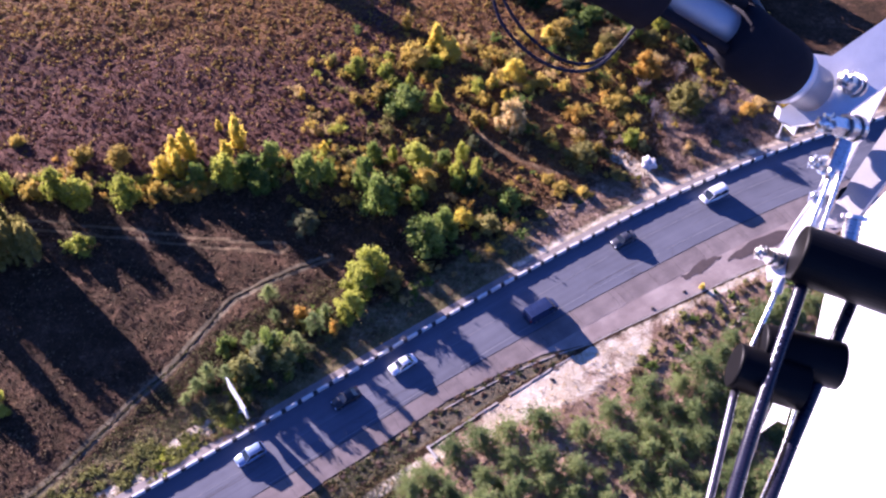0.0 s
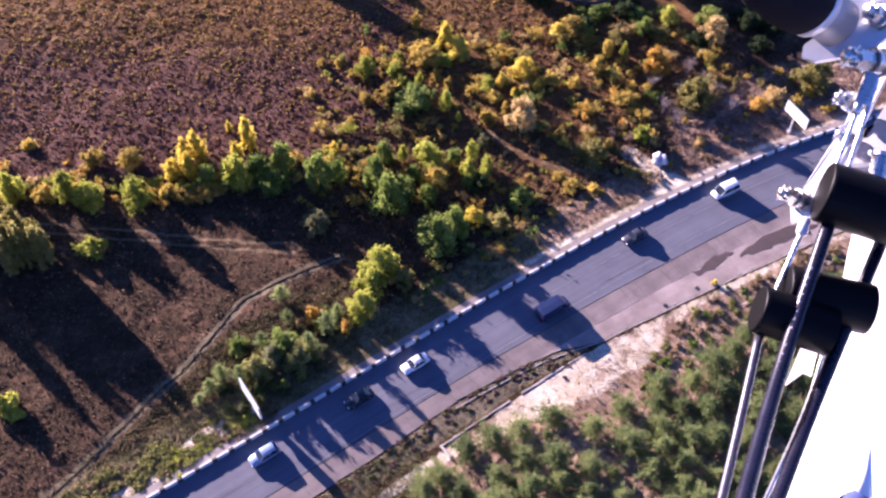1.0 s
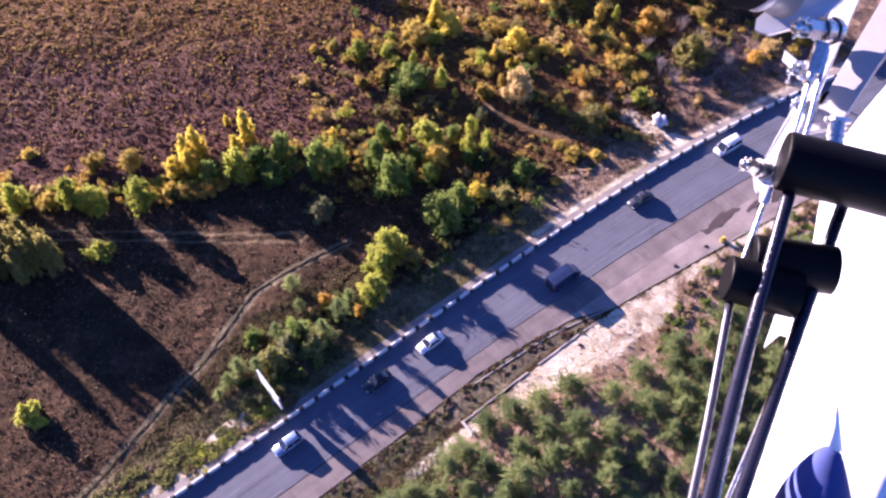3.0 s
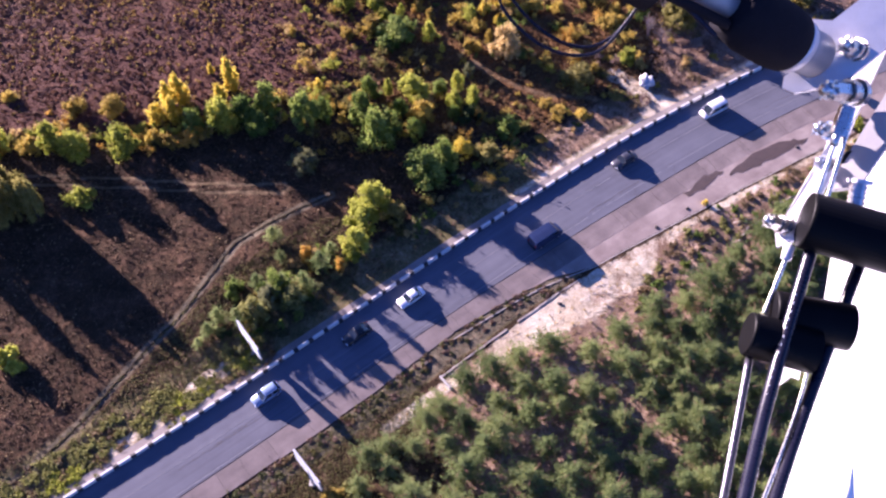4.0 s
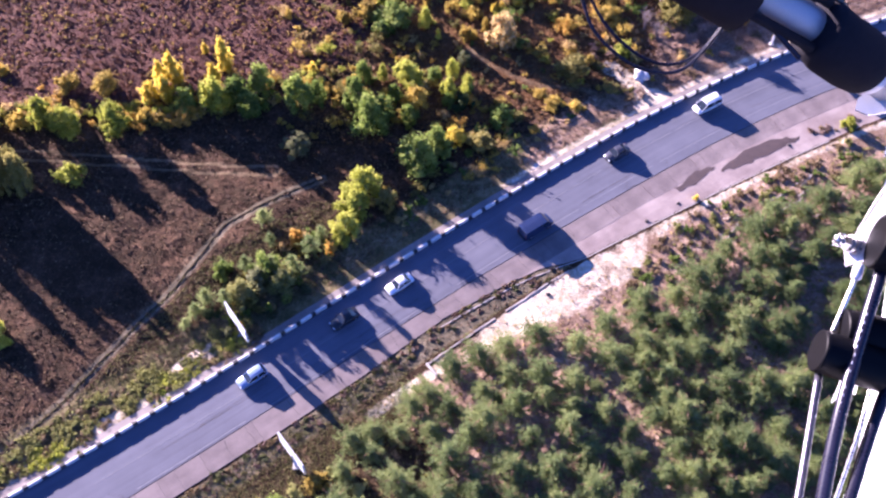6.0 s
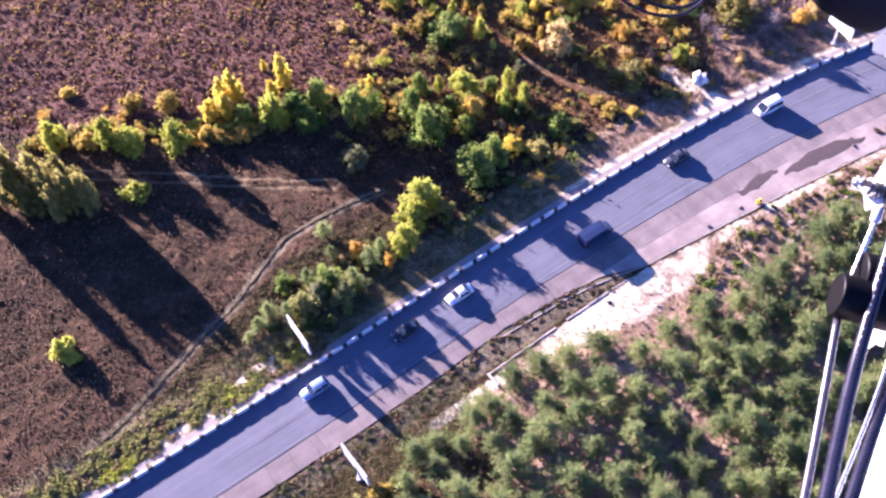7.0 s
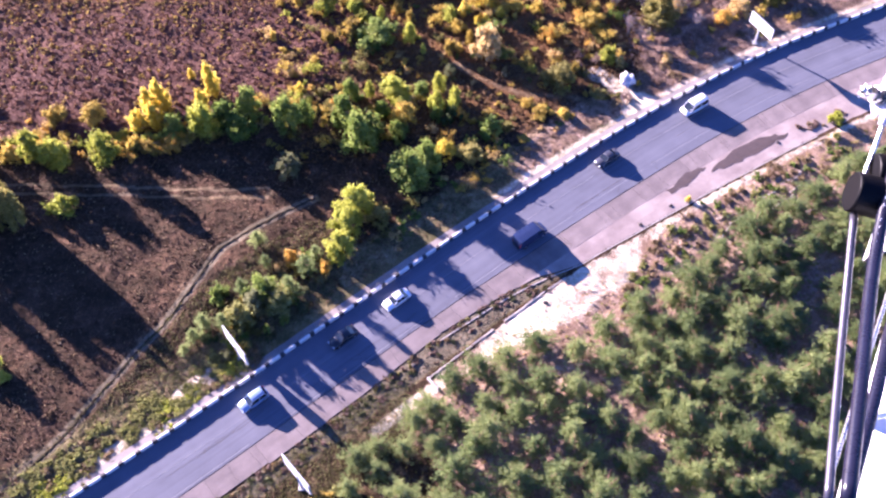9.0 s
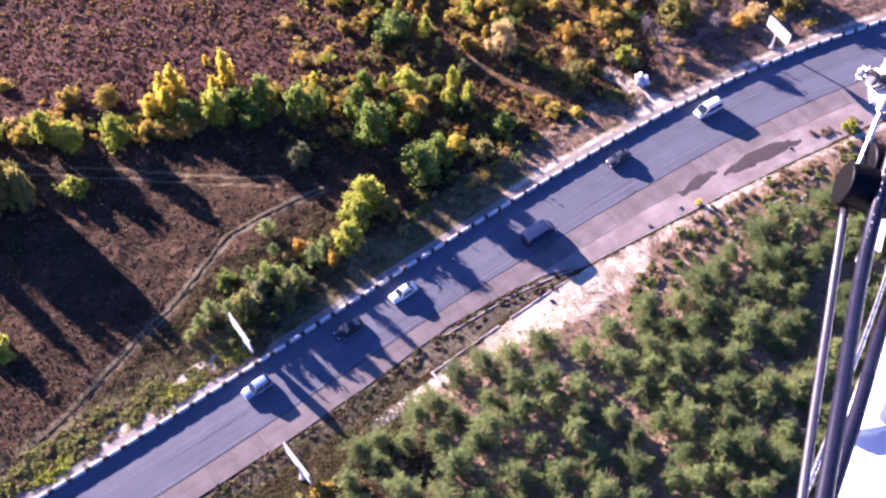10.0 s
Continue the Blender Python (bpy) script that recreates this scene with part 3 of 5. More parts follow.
rg = np.random.default_rng(3)
done = []


def plant_all(kind, rows):
    """Plants of one colour: x, y, height and radius of each."""
    for x, y, h, r in rows:
        shape = "poplar" if kind == "yellow" and h > 2.6 * r else "tree" if h > 2.7 else "bush"
        plant(kind, shape, x, y, h, r, rg.uniform(0, 6.28), rg)
        done.append((x, y))


plant_all("lime", [(-70.4, 98.7, 5.8, 1.9), (-61.6, 98.5, 6.0, 1.8), (-58.0, 97.4, 5.0, 2.3), (-50.9, 98.1, 5.8, 2.3), (-36.1, 102.8, 6.4, 2.33), (-10.5, 109.0, 3.5, 0.77), (0.5, 110.1, 4.1, 0.94), (-0.1, 105.9, 4.5, 1.14), (2.9, 106.5, 4.5, 1.14), (-18.3, 129.2, 3.4, 1.71), (-11.7, 126.4, 1.8, 1.58), (-8.9, 126.6, 2.8, 0.7), (-4.1, 121.0, 4.3, 1.08), (-2.0, 118.2, 1.9, 0.58), (-12.9, 133.1, 1.4, 1.16), (-6.5, 134.8, 1.4, 1.26), (-4.8, 132.1, 2.0, 1.72), (2.8, 125.8, 2.8, 1.2), (28.0, 115.8, 2.1, 1.9)])
plant_all("lime", [(-12.2, 86.3, 5.6, 2.74), (-13.6, 83.7, 4.1, 2.36), (-14.4, 79.8, 3.9, 2.04), (-15.0, 78.1, 1.9, 1.49), (-55.7, 88.7, 2.5, 2.13), (-13.1, 129.0, 2.3, 1.98), (26.6, 135.3, 3.2, 0.72), (35.4, 144.6, 3.9, 1.62)])
plant_all("gold", [(-66.2, 99.0, 1.9, 1.64), (-54.0, 106.3, 2.9, 2.09), (-59.9, 106.3, 2.3, 2.02), (-71.5, 109.7, 1.5, 1.35), (-46.9, 100.4, 2.0, 1.31), (-44.5, 99.8, 2.1, 1.56), (-5.2, 103.5, 4.2, 1.92), (-17.6, 103.4, 1.7, 0.85), (-26.2, 131.2, 1.3, 0.97), (-23.2, 130.9, 1.6, 0.72), (-26.9, 122.9, 1.9, 0.65), (-17.7, 122.4, 1.6, 1.38), (-14.0, 123.5, 2.6, 2.3), (-3.9, 125.7, 2.2, 0.92), (-6.1, 128.7, 1.4, 1.22), (-9.1, 134.0, 2.4, 2.12), (3.8, 123.3, 1.9, 1.55), (6.9, 129.3, 2.0, 1.04), (13.5, 127.3, 2.4, 2.05), (17.6, 127.1, 1.9, 1.21), (2.9, 118.5, 2.3, 1.52), (5.8, 120.0, 3.0, 0.67)])
plant_all("gold", [(14.4, 106.7, 0.9, 1.3), (19.8, 104.0, 1.2, 1.26), (16.4, 104.4, 1.2, 1.9), (7.9, 104.0, 1.3, 1.43), (13.1, 99.1, 0.6, 1.0), (22.5, 113.5, 1.6, 0.97), (27.2, 126.7, 1.9, 1.22), (26.2, 123.7, 1.9, 2.49), (21.8, 131.0, 3.6, 1.43), (57.4, 127.5, 1.7, 1.47), (3.4, 97.3, 1.0, 0.98), (-10.3, 142.2, 2.5, 1.16), (-7.6, 132.1, 2.9, 2.51), (18.0, 141.0, 3.6, 3.14), (23.7, 135.3, 3.9, 1.13), (-15.4, 42.4, 1.9, 1.61)])
plant_all("orange", [(-40.6, 100.7, 2.3, 1.64), (32.5, 132.5, 2.9, 2.22), (48.2, 123.1, 1.9, 1.6), (-16.3, 76.1, 2.4, 0.83), (-21.3, 77.7, 3.1, 1.07), (31.5, 131.7, 5.3, 2.12)])
plant_all("yellow", [(-46.7, 104.3, 3.6, 1.5), (-43.4, 108.0, 6.4, 1.42), (-45.1, 107.1, 5.6, 1.24), (-44.0, 104.5, 5.5, 1.49), (-42.9, 107.9, 3.3, 0.98), (-35.6, 110.4, 7.1, 1.58), (-39.6, 114.5, 2.1, 0.73), (-36.7, 106.6, 5.4, 1.4), (-21.7, 110.4, 2.0, 0.88), (-2.5, 134.7, 2.9, 2.4), (-5.5, 136.3, 2.0, 1.17), (5.1, 127.2, 2.9, 0.93), (8.8, 129.5, 4.1, 2.03), (7.3, 124.4, 1.9, 0.69), (8.6, 125.5, 1.5, 0.51), (11.2, 126.3, 1.7, 1.02), (1.1, 96.5, 3.1, 1.75), (-4.8, 136.9, 5.2, 1.66), (-1.9, 134.8, 4.2, 1.26), (15.0, 141.0, 2.3, 1.36)])
plant_all("green", [(-14.2, 103.1, 5.9, 1.82), (-8.4, 104.6, 3.3, 1.1), (-20.3, 103.7, 4.7, 1.1), (-40.5, 102.3, 4.4, 1.5), (-32.5, 103.8, 5.1, 1.96), (-29.2, 105.6, 5.5, 1.78), (-30.3, 101.6, 4.0, 2.03), (-23.0, 102.5, 6.8, 2.1), (-13.4, 108.4, 4.3, 1.16), (-11.9, 98.3, 7.3, 2.31), (-6.1, 100.7, 3.1, 1.32), (-10.4, 100.8, 4.8, 1.8), (-2.4, 109.7, 2.0, 1.55), (-0.1, 103.9, 2.6, 1.01), (-9.4, 121.5, 3.4, 2.99), (-10.9, 119.4, 2.2, 1.53), (8.0, 101.2, 2.3, 1.99), (-4.4, 91.8, 5.7, 2.79), (-1.9, 94.5, 4.8, 1.92), (-31.2, 72.3, 1.8, 1.6), (-24.8, 72.2, 4.4, 1.9), (30.6, 141.5, 3.2, 1.27), (-20.3, 39.3, 2.1, 1.53)])
plant_all("tan", [(8.7, 117.9, 5.4, 2.58), (40.7, 126.1, 2.0, 2.25), (37.7, 115.0, 1.3, 1.08), (51.6, 125.3, 1.9, 2.07), (42.3, 139.6, 5.3, 2.29)])
plant_all("dark", [(2.1, 104.0, 2.1, 1.85)])
plant_all("grey", [(2.5, 114.0, 1.4, 1.23), (30, 113.8, 1.9, 1.15), (-22.7, 94.7, 3.0, 2.21), (-25.8, 70.3, 4.4, 1.9)])
plant_all("olive", [(10.9, 101.2, 1.6, 1.04), (19.8, 110.8, 3.3, 2.7), (25.6, 107.9, 1.0, 1.5), (37.7, 123.8, 6.0, 2.7), (58.2, 129.6, 4.6, 3.6), (5.0, 95.6, 2.5, 2.01), (-8.8, 84.4, 3.9, 1.54)])
plant_all("sage", [(-22.9, 39.2, 0.9, 1.2), (-18.3, 41.4, 0.8, 1.1), (-13.1, 43.6, 1.0, 1.3), (-10.3, 41.7, 0.9, 1.2), (-22.5, 70.3, 4.4, 1.93), (-27.7, 68.2, 4.4, 1.95)])
plant_all("olive", [(-67.5, 87.0, 8.6, 1.6), (-64.4, 86.5, 9.0, 1.6), (-61.8, 86.2, 8.8, 1.5), (-62.8, 88.4, 7.4, 1.4), (-66.0, 84.6, 7.4, 1.5), (-73.0, 87.0, 9.0, 1.8), (-80.0, 88.5, 10.5, 1.6), (-74.5, 90.0, 9.8, 1.8), (-66.0, 89.6, 9.0, 1.6), (-78.0, 94.5, 9.0, 1.6), (-69.8, 89.4, 9.6, 1.7), (-77.5, 86.0, 9.0, 1.7), (-70.2, 85.6, 7.6, 1.5)])
plant_all("lime", [(-6.5, 108.6, 4.5, 2.4), (61.5, 100.6, 1.8, 1.4), (-60.4, 62.2, 2.6, 2.0), (-58.6, 61.0, 1.6, 1.3)])
plant_all("yellow", [(36.4, 86.4, 0.9, 0.45)])
for _ in range(34):  # the dark wood's edge beyond the heath
    x, y = rg.uniform(4, 66), rg.uniform(150, 174)
    k = min(1.0, 0.42 + max(0.0, (y - 150) / 22))
    plant(rg.choice(["dark", "dark", "green", "olive"]), "tree", x, y, rg.uniform(6, 9) * k, rg.uniform(2.4, 3.4) * (0.4 + 0.6 * k), rg.uniform(0, 6.28), rg)
for _ in range(20):  # low thick trees closing the brush
    plant(rg.choice(["dark", "dark", "green", "olive"]), "tree", rg.uniform(18, 60), rg.uniform(138, 150), rg.uniform(1.8, 2.8), rg.uniform(1.6, 2.4), rg.uniform(0, 6.28), rg)
for _ in range(7):  # tall trees past the heath that throw the long shadow across it
    plant("dark", "tree", rg.uniform(-52, -40), rg.uniform(168, 178), rg.uniform(9, 12), rg.uniform(2.5, 3.5), rg.uniform(0, 6.28), rg)
BRUSH_KINDS = ["gold", "gold", "gold", "gold", "olive", "olive", "olive", "tan", "tan", "orange", "lime", "green"]


def seg_near(x, y, line):
    return float(seg_dist(np.array([x]), np.array([y]), line)[0])


HERBS = collections.defaultdict(list)  # low growth too small to count, joined by colour


def low_growth(kind, x, y, height, radius):
    HERBS[kind].append((x, y, stand(x, y), height / 1.5, radius))


def brushy(x, y):
    """How thick the low brush stands at a place: patches with bare ground between them."""
    return noise.noise((x * 0.11, y * 0.11, 2.0)) + 0.5 * noise.noise((x * 0.3, y * 0.3, 7.0))


count = 0
while count < 430:  # golden brush between the trees
    x, y = rg.uniform(-32, 46), rg.uniform(97, 142)
    off, along = road_offset(x, y)
    thick = brushy(x, y) + 0.35 - 0.9 * max(0.0, (-14 - x) / 14)
    if off > -5 or (x > 24 and off > -13) or rg.uniform(-0.5, 0.5) > thick or y > 118 + (x + 32) * 2.0:
        continue
    if np.hypot(x - 30, y - 107.5) < 5.5 or seg_near(x, y, TRACK_4) < 1.2 or (x > 0 and off > -9 and rg.uniform() < 0.7):
        continue
    if min((x - a) ** 2 + (y - b) ** 2 for a, b in done) < 1.0:
        continue
    big = rg.uniform() ** 2.5
    if (x > 2 and off > -14) or seg_near(x, y, TRACK_4) < 4:
        big *= 0.15
    low_growth(str(rg.choice(BRUSH_KINDS)), x, y, 0.35 + 1.7 * big, 0.45 + 0.95 * big)
    count += 1
for _ in range(190):  # brush along the meadow's edge
    x = rg.uniform(-76, -14)
    y = np.interp(x, [-76, -45, -20], [99, 100, 106]) + rg.uniform(-2.0, 8) * rg.uniform()
    low_growth(str(rg.choice(["gold", "gold", "olive", "orange", "tan", "lime"])), x, y, rg.uniform(0.5, 1.4), rg.uniform(0.4, 1.1))
for _ in range(60):  # low bushes along the verge behind the parapet
    q = on_road(rg.uniform(-24, 14), -rg.uniform(3.6, 12.0))
    low_growth(str(rg.choice(["olive", "tan", "tan", "grey", "green", "gold"])), q.x, q.y, rg.uniform(0.4, 1.1), rg.uniform(0.4, 1.0))
for _ in range(14):  # bushes round the billboard and below the path
    q = on_road(rg.uniform(-27, -13), -rg.uniform(3.5, 11.5))
    plant(str(rg.choice(["olive", "green", "grey", "dark", "dark", "gold", "grey"])), "bush", q.x, q.y, rg.uniform(0.7, 1.7), rg.uniform(0.6, 1.2), rg.uniform(0, 6.28), rg)
for _ in range(190):  # pale scrub behind the walkway
    q = on_road(rg.uniform(-70, -24), -1.7 - 4.2 * rg.uniform() ** 1.6)
    low_growth(str(rg.choice(["hay", "sage", "sage", "sage", "lime"])), q.x, q.y, rg.uniform(0.15, 0.5), rg.uniform(0.5, 1.2))
for _ in range(150):  # weeds in the ditch below the shoulder
    x = rg.uniform(-40, 7)
    q = on_road(x, shoulder_edge(x) + 0.15 + 2.2 * rg.uniform() ** 1.8)
    low_growth(str(rg.choice(["hay", "grey", "moss", "ash", "ash"])), q.x, q.y, rg.uniform(0.06, 0.2), rg.uniform(0.2, 0.45))
for _ in range(90):  # scrub on the rough ground between the sand and the pines
    x = rg.uniform(10, 52)
    q = on_road(x, float(np.interp(x, SAND_X, SAND_OFF)) + rg.uniform(-0.5, 5.0))
    low_growth(str(rg.choice(["hay", "hay", "sage", "green"])), q.x, q.y, rg.uniform(0.2, 0.6), rg.uniform(0.35, 0.8))
for _ in range(110):  # thin shrubs on the bank behind the parapet
    x = rg.uniform(30, 66)
    q = on_road(x, -3.5 - 15 * rg.uniform())
    low_growth(str(rg.choice(["ash", "ash", "ash", "hay", "olive", "gold"])), q.x, q.y, rg.uniform(0.25, 0.9), rg.uniform(0.4, 1.0))
for kind, spots in HERBS.items():
    parts_v = []
    for x, y, z, kz, kr in spots:
        n = int(140 + 270 * kr * kr)
        tufts_n = 6 + int(6 * kr)
        d = rg.normal(size=(n, 3))
        d[:, 2] = np.abs(d[:, 2])
        d /= np.linalg.norm(d, axis=1)[:, None]
        bunch = rg.normal(size=(tufts_n, 3)) * (0.5, 0.5, 0.25) + (0, 0, 0.5)
        pick = rg.integers(0, tufts_n, n)
        pos = (bunch[pick] + d * (0.12 + 0.24 * np.abs(rg.normal(size=n)))[:, None] * (1, 1, 1.5)) * (kr, kr, kz * 1.1) + (x, y, z)
        parts_v.append(leaves_of(pos, d + rg.normal(size=(n, 3)) * 0.4, 0.105 * rg.uniform(0.6, 1.5, n), 0.6, rg)[0])
    v = np.concatenate(parts_v)
    tagged(new("thicket", mesh_from("thicket", v, np.arange(len(v)).reshape(-1, 3), LEAF[kind])), KIND_WORDS[kind] + " low autumn thicket between the trees and the heath", "thicket", "", "stuff")
for x, y, h, w in [(-19.0, 75.6, 5.4, 3.2), (-21.0, 72.4, 5.4, 3.1), (-26.3, 81.1, 3.4, 3.0), (-24.9, 77.4, 2.8, 2.2), (-32.6, 67.8, 3.6, 3.1), (-33.8, 65.9, 3.0, 2.7), (-34.9, 64.1, 2.0, 2.0), (-17.9, 78.5, 3.4, 2.2), (-29.8, 67.2, 4.6, 3.0), (-27.6, 72.6, 4.4, 2.8), (-24.0, 72.4, 5.0, 2.8)]:
    pine(x, y, h, w, rg.uniform(0, 6.28), int(rg.integers(0, 6)), "small dark green young pine among roadside bushes")
FRONT = [(-11.6, 47.9), (-9.1, 49.2), (-5.8, 48.8), (-4.4, 52.5), (-2.3, 54.4), (0.8, 58.2), (4.2, 60.0), (7.8, 61.2), (12.1, 63.2), (21.5, 65.1), (31.2, 69.3), (26.0, 65.8), (37.3, 74.5), (41.7, 71.5), (46.5, 76.4),
         (51.1, 83.4), (16.5, 56.2), (24.5, 56.4), (32.5, 55.6), (40.7, 56.7), (26.2, 51.3), (13.3, 44.5), (22.5, 45.6), (29.0, 47.3), (37.0, 48.2)]
wood = []
for x, y in FRONT:
    wood.append((x, y))
tries = 0
while len(wood) < 196 and tries < 24000:
    tries += 1
    x, y = rg.uniform(-14, 66), rg.uniform(30, 96)
    off, along = road_offset(x, y)
    if off < float(np.interp(along, SAND_X, SAND_OFF)) + 1.2 + 4.2 * min(1.0, max(0.0, (along - 10) / 6)) or min((x - a) ** 2 + (y - b) ** 2 for a, b in wood) < rg.uniform(6.5, 20.0):
        continue
    wood.append((x, y))
for k, (x, y) in enumerate(wood):
    off, along = road_offset(x, y)
    edge = off < float(np.interp(along, SAND_X, SAND_OFF)) + 4.5
    h = rg.uniform(2.4, 3.6) if edge else rg.uniform(2.6, 4.6)
    w = rg.uniform(3.8, 5.8) if edge else rg.uniform(3.8, 7.4)
    pine(x, y, h, w, rg.uniform(0, 6.28), k, "young green pine with a loose crown on needle litter")
count = 0
while count < 26:
    x, y = rg.uniform(-14, 62), rg.uniform(32, 96)
    off, along = road_offset(x, y)
    if off < float(np.interp(along, SAND_X, SAND_OFF)) + 0.3 + (2.5 if along > 12 else 0) or min((x - a) ** 2 + (y - b) ** 2 for a, b in wood) < 2.2:
        continue
    pine(x, y, rg.uniform(1.2, 2.8), rg.uniform(1.4, 2.8), rg.uniform(0, 6.28), count, "small pine sapling between taller young pines")
    count += 1


def bare_tree(x, y, h):
    ob = thing("bare_tree", Matrix.Translation((x, y, stand(x, y))), "leafless grey shrub-like tree with thin spreading twigs", "tree")
    r = np.random.default_rng(int(h * 100))
    for k in range(22):
        a, w = r.uniform(0, 6.28), r.uniform(0.2, 1.0)
        p0, p1 = Vector((math.cos(a) * w * 0.5, math.sin(a) * w * 0.5, h * 0.45)), Vector((math.cos(a) * w * 1.5, math.sin(a) * w * 1.5, h * r.uniform(0.75, 1.0)))
        bm = tube(bmesh.new(), [(0, 0, -0.1), p0, p1], [0.035, 0.02, 0.008], 5)
        for q in range(4):
            b = p0.lerp(p1, 0.2 + 0.2 * q)
            tube(bm, [b, b + Vector((r.normal() * 0.45, r.normal() * 0.45, 0.5))], [0.02, 0.008], 4)
        part("limb", bm, M_TWIG, ob)


bare_tree(32.1, 121.0, 5.0), bare_tree(37.1, 130.6, 4.6), bare_tree(30.8, 127.5, 3.0), bare_tree(34.0, 119.0, 3.4), bare_tree(39.8, 128.4, 3.6), bare_tree(41.5, 126.0, 2.8), bare_tree(35.6, 126.2, 3.2), bare_tree(43.6, 122.4, 2.4)


def tufts(name, material, pts, size, blades, rng, label, category):
    """Countless small plants joined into one sheet of stuff."""
    n = len(pts) * blades
    c = np.repeat(pts, blades, 0)
    k = np.repeat(rng.uniform(0.6, 1.4, len(pts)), blades)
    d = rng.normal(size=(n, 3))
    d[:, 2] = np.abs(d[:, 2]) + 0.2
    d /= np.linalg.norm(d, axis=1)[:, None]
    pos = c + d * (size * k * rng.uniform(0.3, 1.0, n))[:, None] * np.array([1, 1, 0.8])
    v, f = leaves_of(pos, d, size * 0.6 * k * rng.uniform(0.6, 1.2, n), 0.6, rng)
    tagged(new(name, mesh_from(name, v, f, material)), label, category, "", "stuff")


def scatter(n, x0, x1, y0, y1, keep, rng):
    p = np.c_[rng.uniform(x0, x1, n), rng.uniform(y0, y1, n), np.zeros(n)]
    p = p[keep(p[:, 0], p[:, 1])]
    p[:, 2] = ground_z(p[:, 0], p[:, 1], offsets(p[:, 0], p[:, 1])[0]) + 0.02
    return p


def on_field(x, y):
    return regions(x, y)[0]["field"] > 0.4


def on_meadow(x, y):
    m, off = regions(x, y)
    return (off < -2.6) & (m["field"] < 0.5) & (m["track"] < 0.3)


def on_verge(x, y):
    m, off = regions(x, y)
    return ((off < -2.4) & (off > -9) & (m["sand"] < 0.45)) | ((off > shoulder_np(x - 8) + 0.4) & (off < 16.0)) | ((off > 13) & (x < -30))


def on_litter(x, y):
    m, off = regions(x, y)
    return (off > 19) & (m["sand"] < 0.4)


rt = np.random.default_rng(8)


def on_heather(x, y):
    return on_field(x, y) & (rt.uniform(size=len(x)) > 0.8 * np.clip((y - 118) / 32, 0, 1))


def clumped(x, y, scale, seed, share):
    """Keeps growth in patches."""
    k = np.array([noise.noise((a * scale, b * scale, seed)) for a, b in zip(x, y)])
    return k + rt.uniform(-0.35, 0.35, len(x)) > share


def on_scrub(x, y):
    top = np.clip((y - 112) / 26, 0, 1)
    side = np.clip((x + 34) / 16, 0, 1)
    return on_field(x, y) & clumped(x, y, 0.35, 3.0, 0.30 - 0.40 * np.maximum(top, side))


tufts("heather", LEAF["heath"], scatter(30000, -98, 30, 97, 176, on_heather, rt), 0.27, 5, rt, "purple-brown autumn heather covering the open heath", "heather")
tufts("heath_scrub", LEAF["straw"], scatter(15000, -98, 30, 97, 176, on_scrub, rt), 0.30, 8, rt, "scattered small golden scrub on the brown heath", "scrub")


def on_far(x, y):
    return (rt.uniform(size=len(x)) < np.clip((y - 116) / 30, 0, 1)) & (x < 0.6 * (y - 116))


tufts("rusty_heath", LEAF["ember"], scatter(15000, -98, 24, 116, 180, on_far, rt), 0.24, 4, rt, "rusty orange grass on the far heath", "grass")


def on_brush(x, y):
    m, off = regions(x, y)
    return (off < -6) & (y > 96) & ((m["field"] < 0.6) | (rt.uniform(size=len(x)) < 0.25)) & (m["track"] < 0.3) & ((x < 2) | (off < -9)) & ((x < 30) | (off < -14))


tufts("brush", LEAF["rust"], scatter(7200, -22, 48, 96, 142, on_brush, rt), 0.27, 8, rt, "golden autumn brush and saplings between the bushes", "brush")
def on_pale(x, y):
    return on_meadow(x, y) & clumped(x, y, 0.28, 6.0, 0.05)


tufts("pale_grass", LEAF["hay"], scatter(10500, -84, 40, 36, 116, on_pale, rt), 0.15, 5, rt, "pale dry grass tufts scattered over the meadow", "grass")
tufts("meadow_grass", LEAF["dry"], scatter(40000, -84, 40, 36, 116, on_meadow, rt), 0.16, 5, rt, "dry brown grass tufts of the roadside meadow", "grass")
tufts("verge_grass", LEAF["dry"], scatter(34000, -80, 80, 24, 132, on_verge, rt), 0.16, 5, rt, "dry yellow-green grass on the road verges", "grass")
def on_sand(x, y):
    m, off = regions(x, y)
    return (m["sand"] > 0.1) & (off > 16.5) & (off < 27)


tufts("sand_scrub", LEAF["tan"], scatter(2600, -12, 70, 50, 104, on_sand, rt), 0.17, 5, rt, "thin dry scrub on the pale sand", "scrub")
def on_rough(x, y):
    m, off = regions(x, y)
    far_side = (m["sand"] < 0.4) & (off < -3.2) & (off > -17) & (x < -14) & (m["track"] < 0.3) & (y < np.interp(x, [-66, -55, -44, -35, -20], [30, 45, 61, 74, 85]))
    return far_side | ((off > 12.1) & (off < 21) & (x < -5))


tufts("rough_grass", LEAF["moss"], scatter(110000, -66, -5, 28, 88, on_rough, rt), 0.105, 4, rt, "dense olive-green rough grass between path and parapet", "grass")
def on_bank(x, y):
    m, off = regions(x, y)
    return (off < -2.2) & (off > -17) & (x > 32) & (m["sand"] < 0.4)


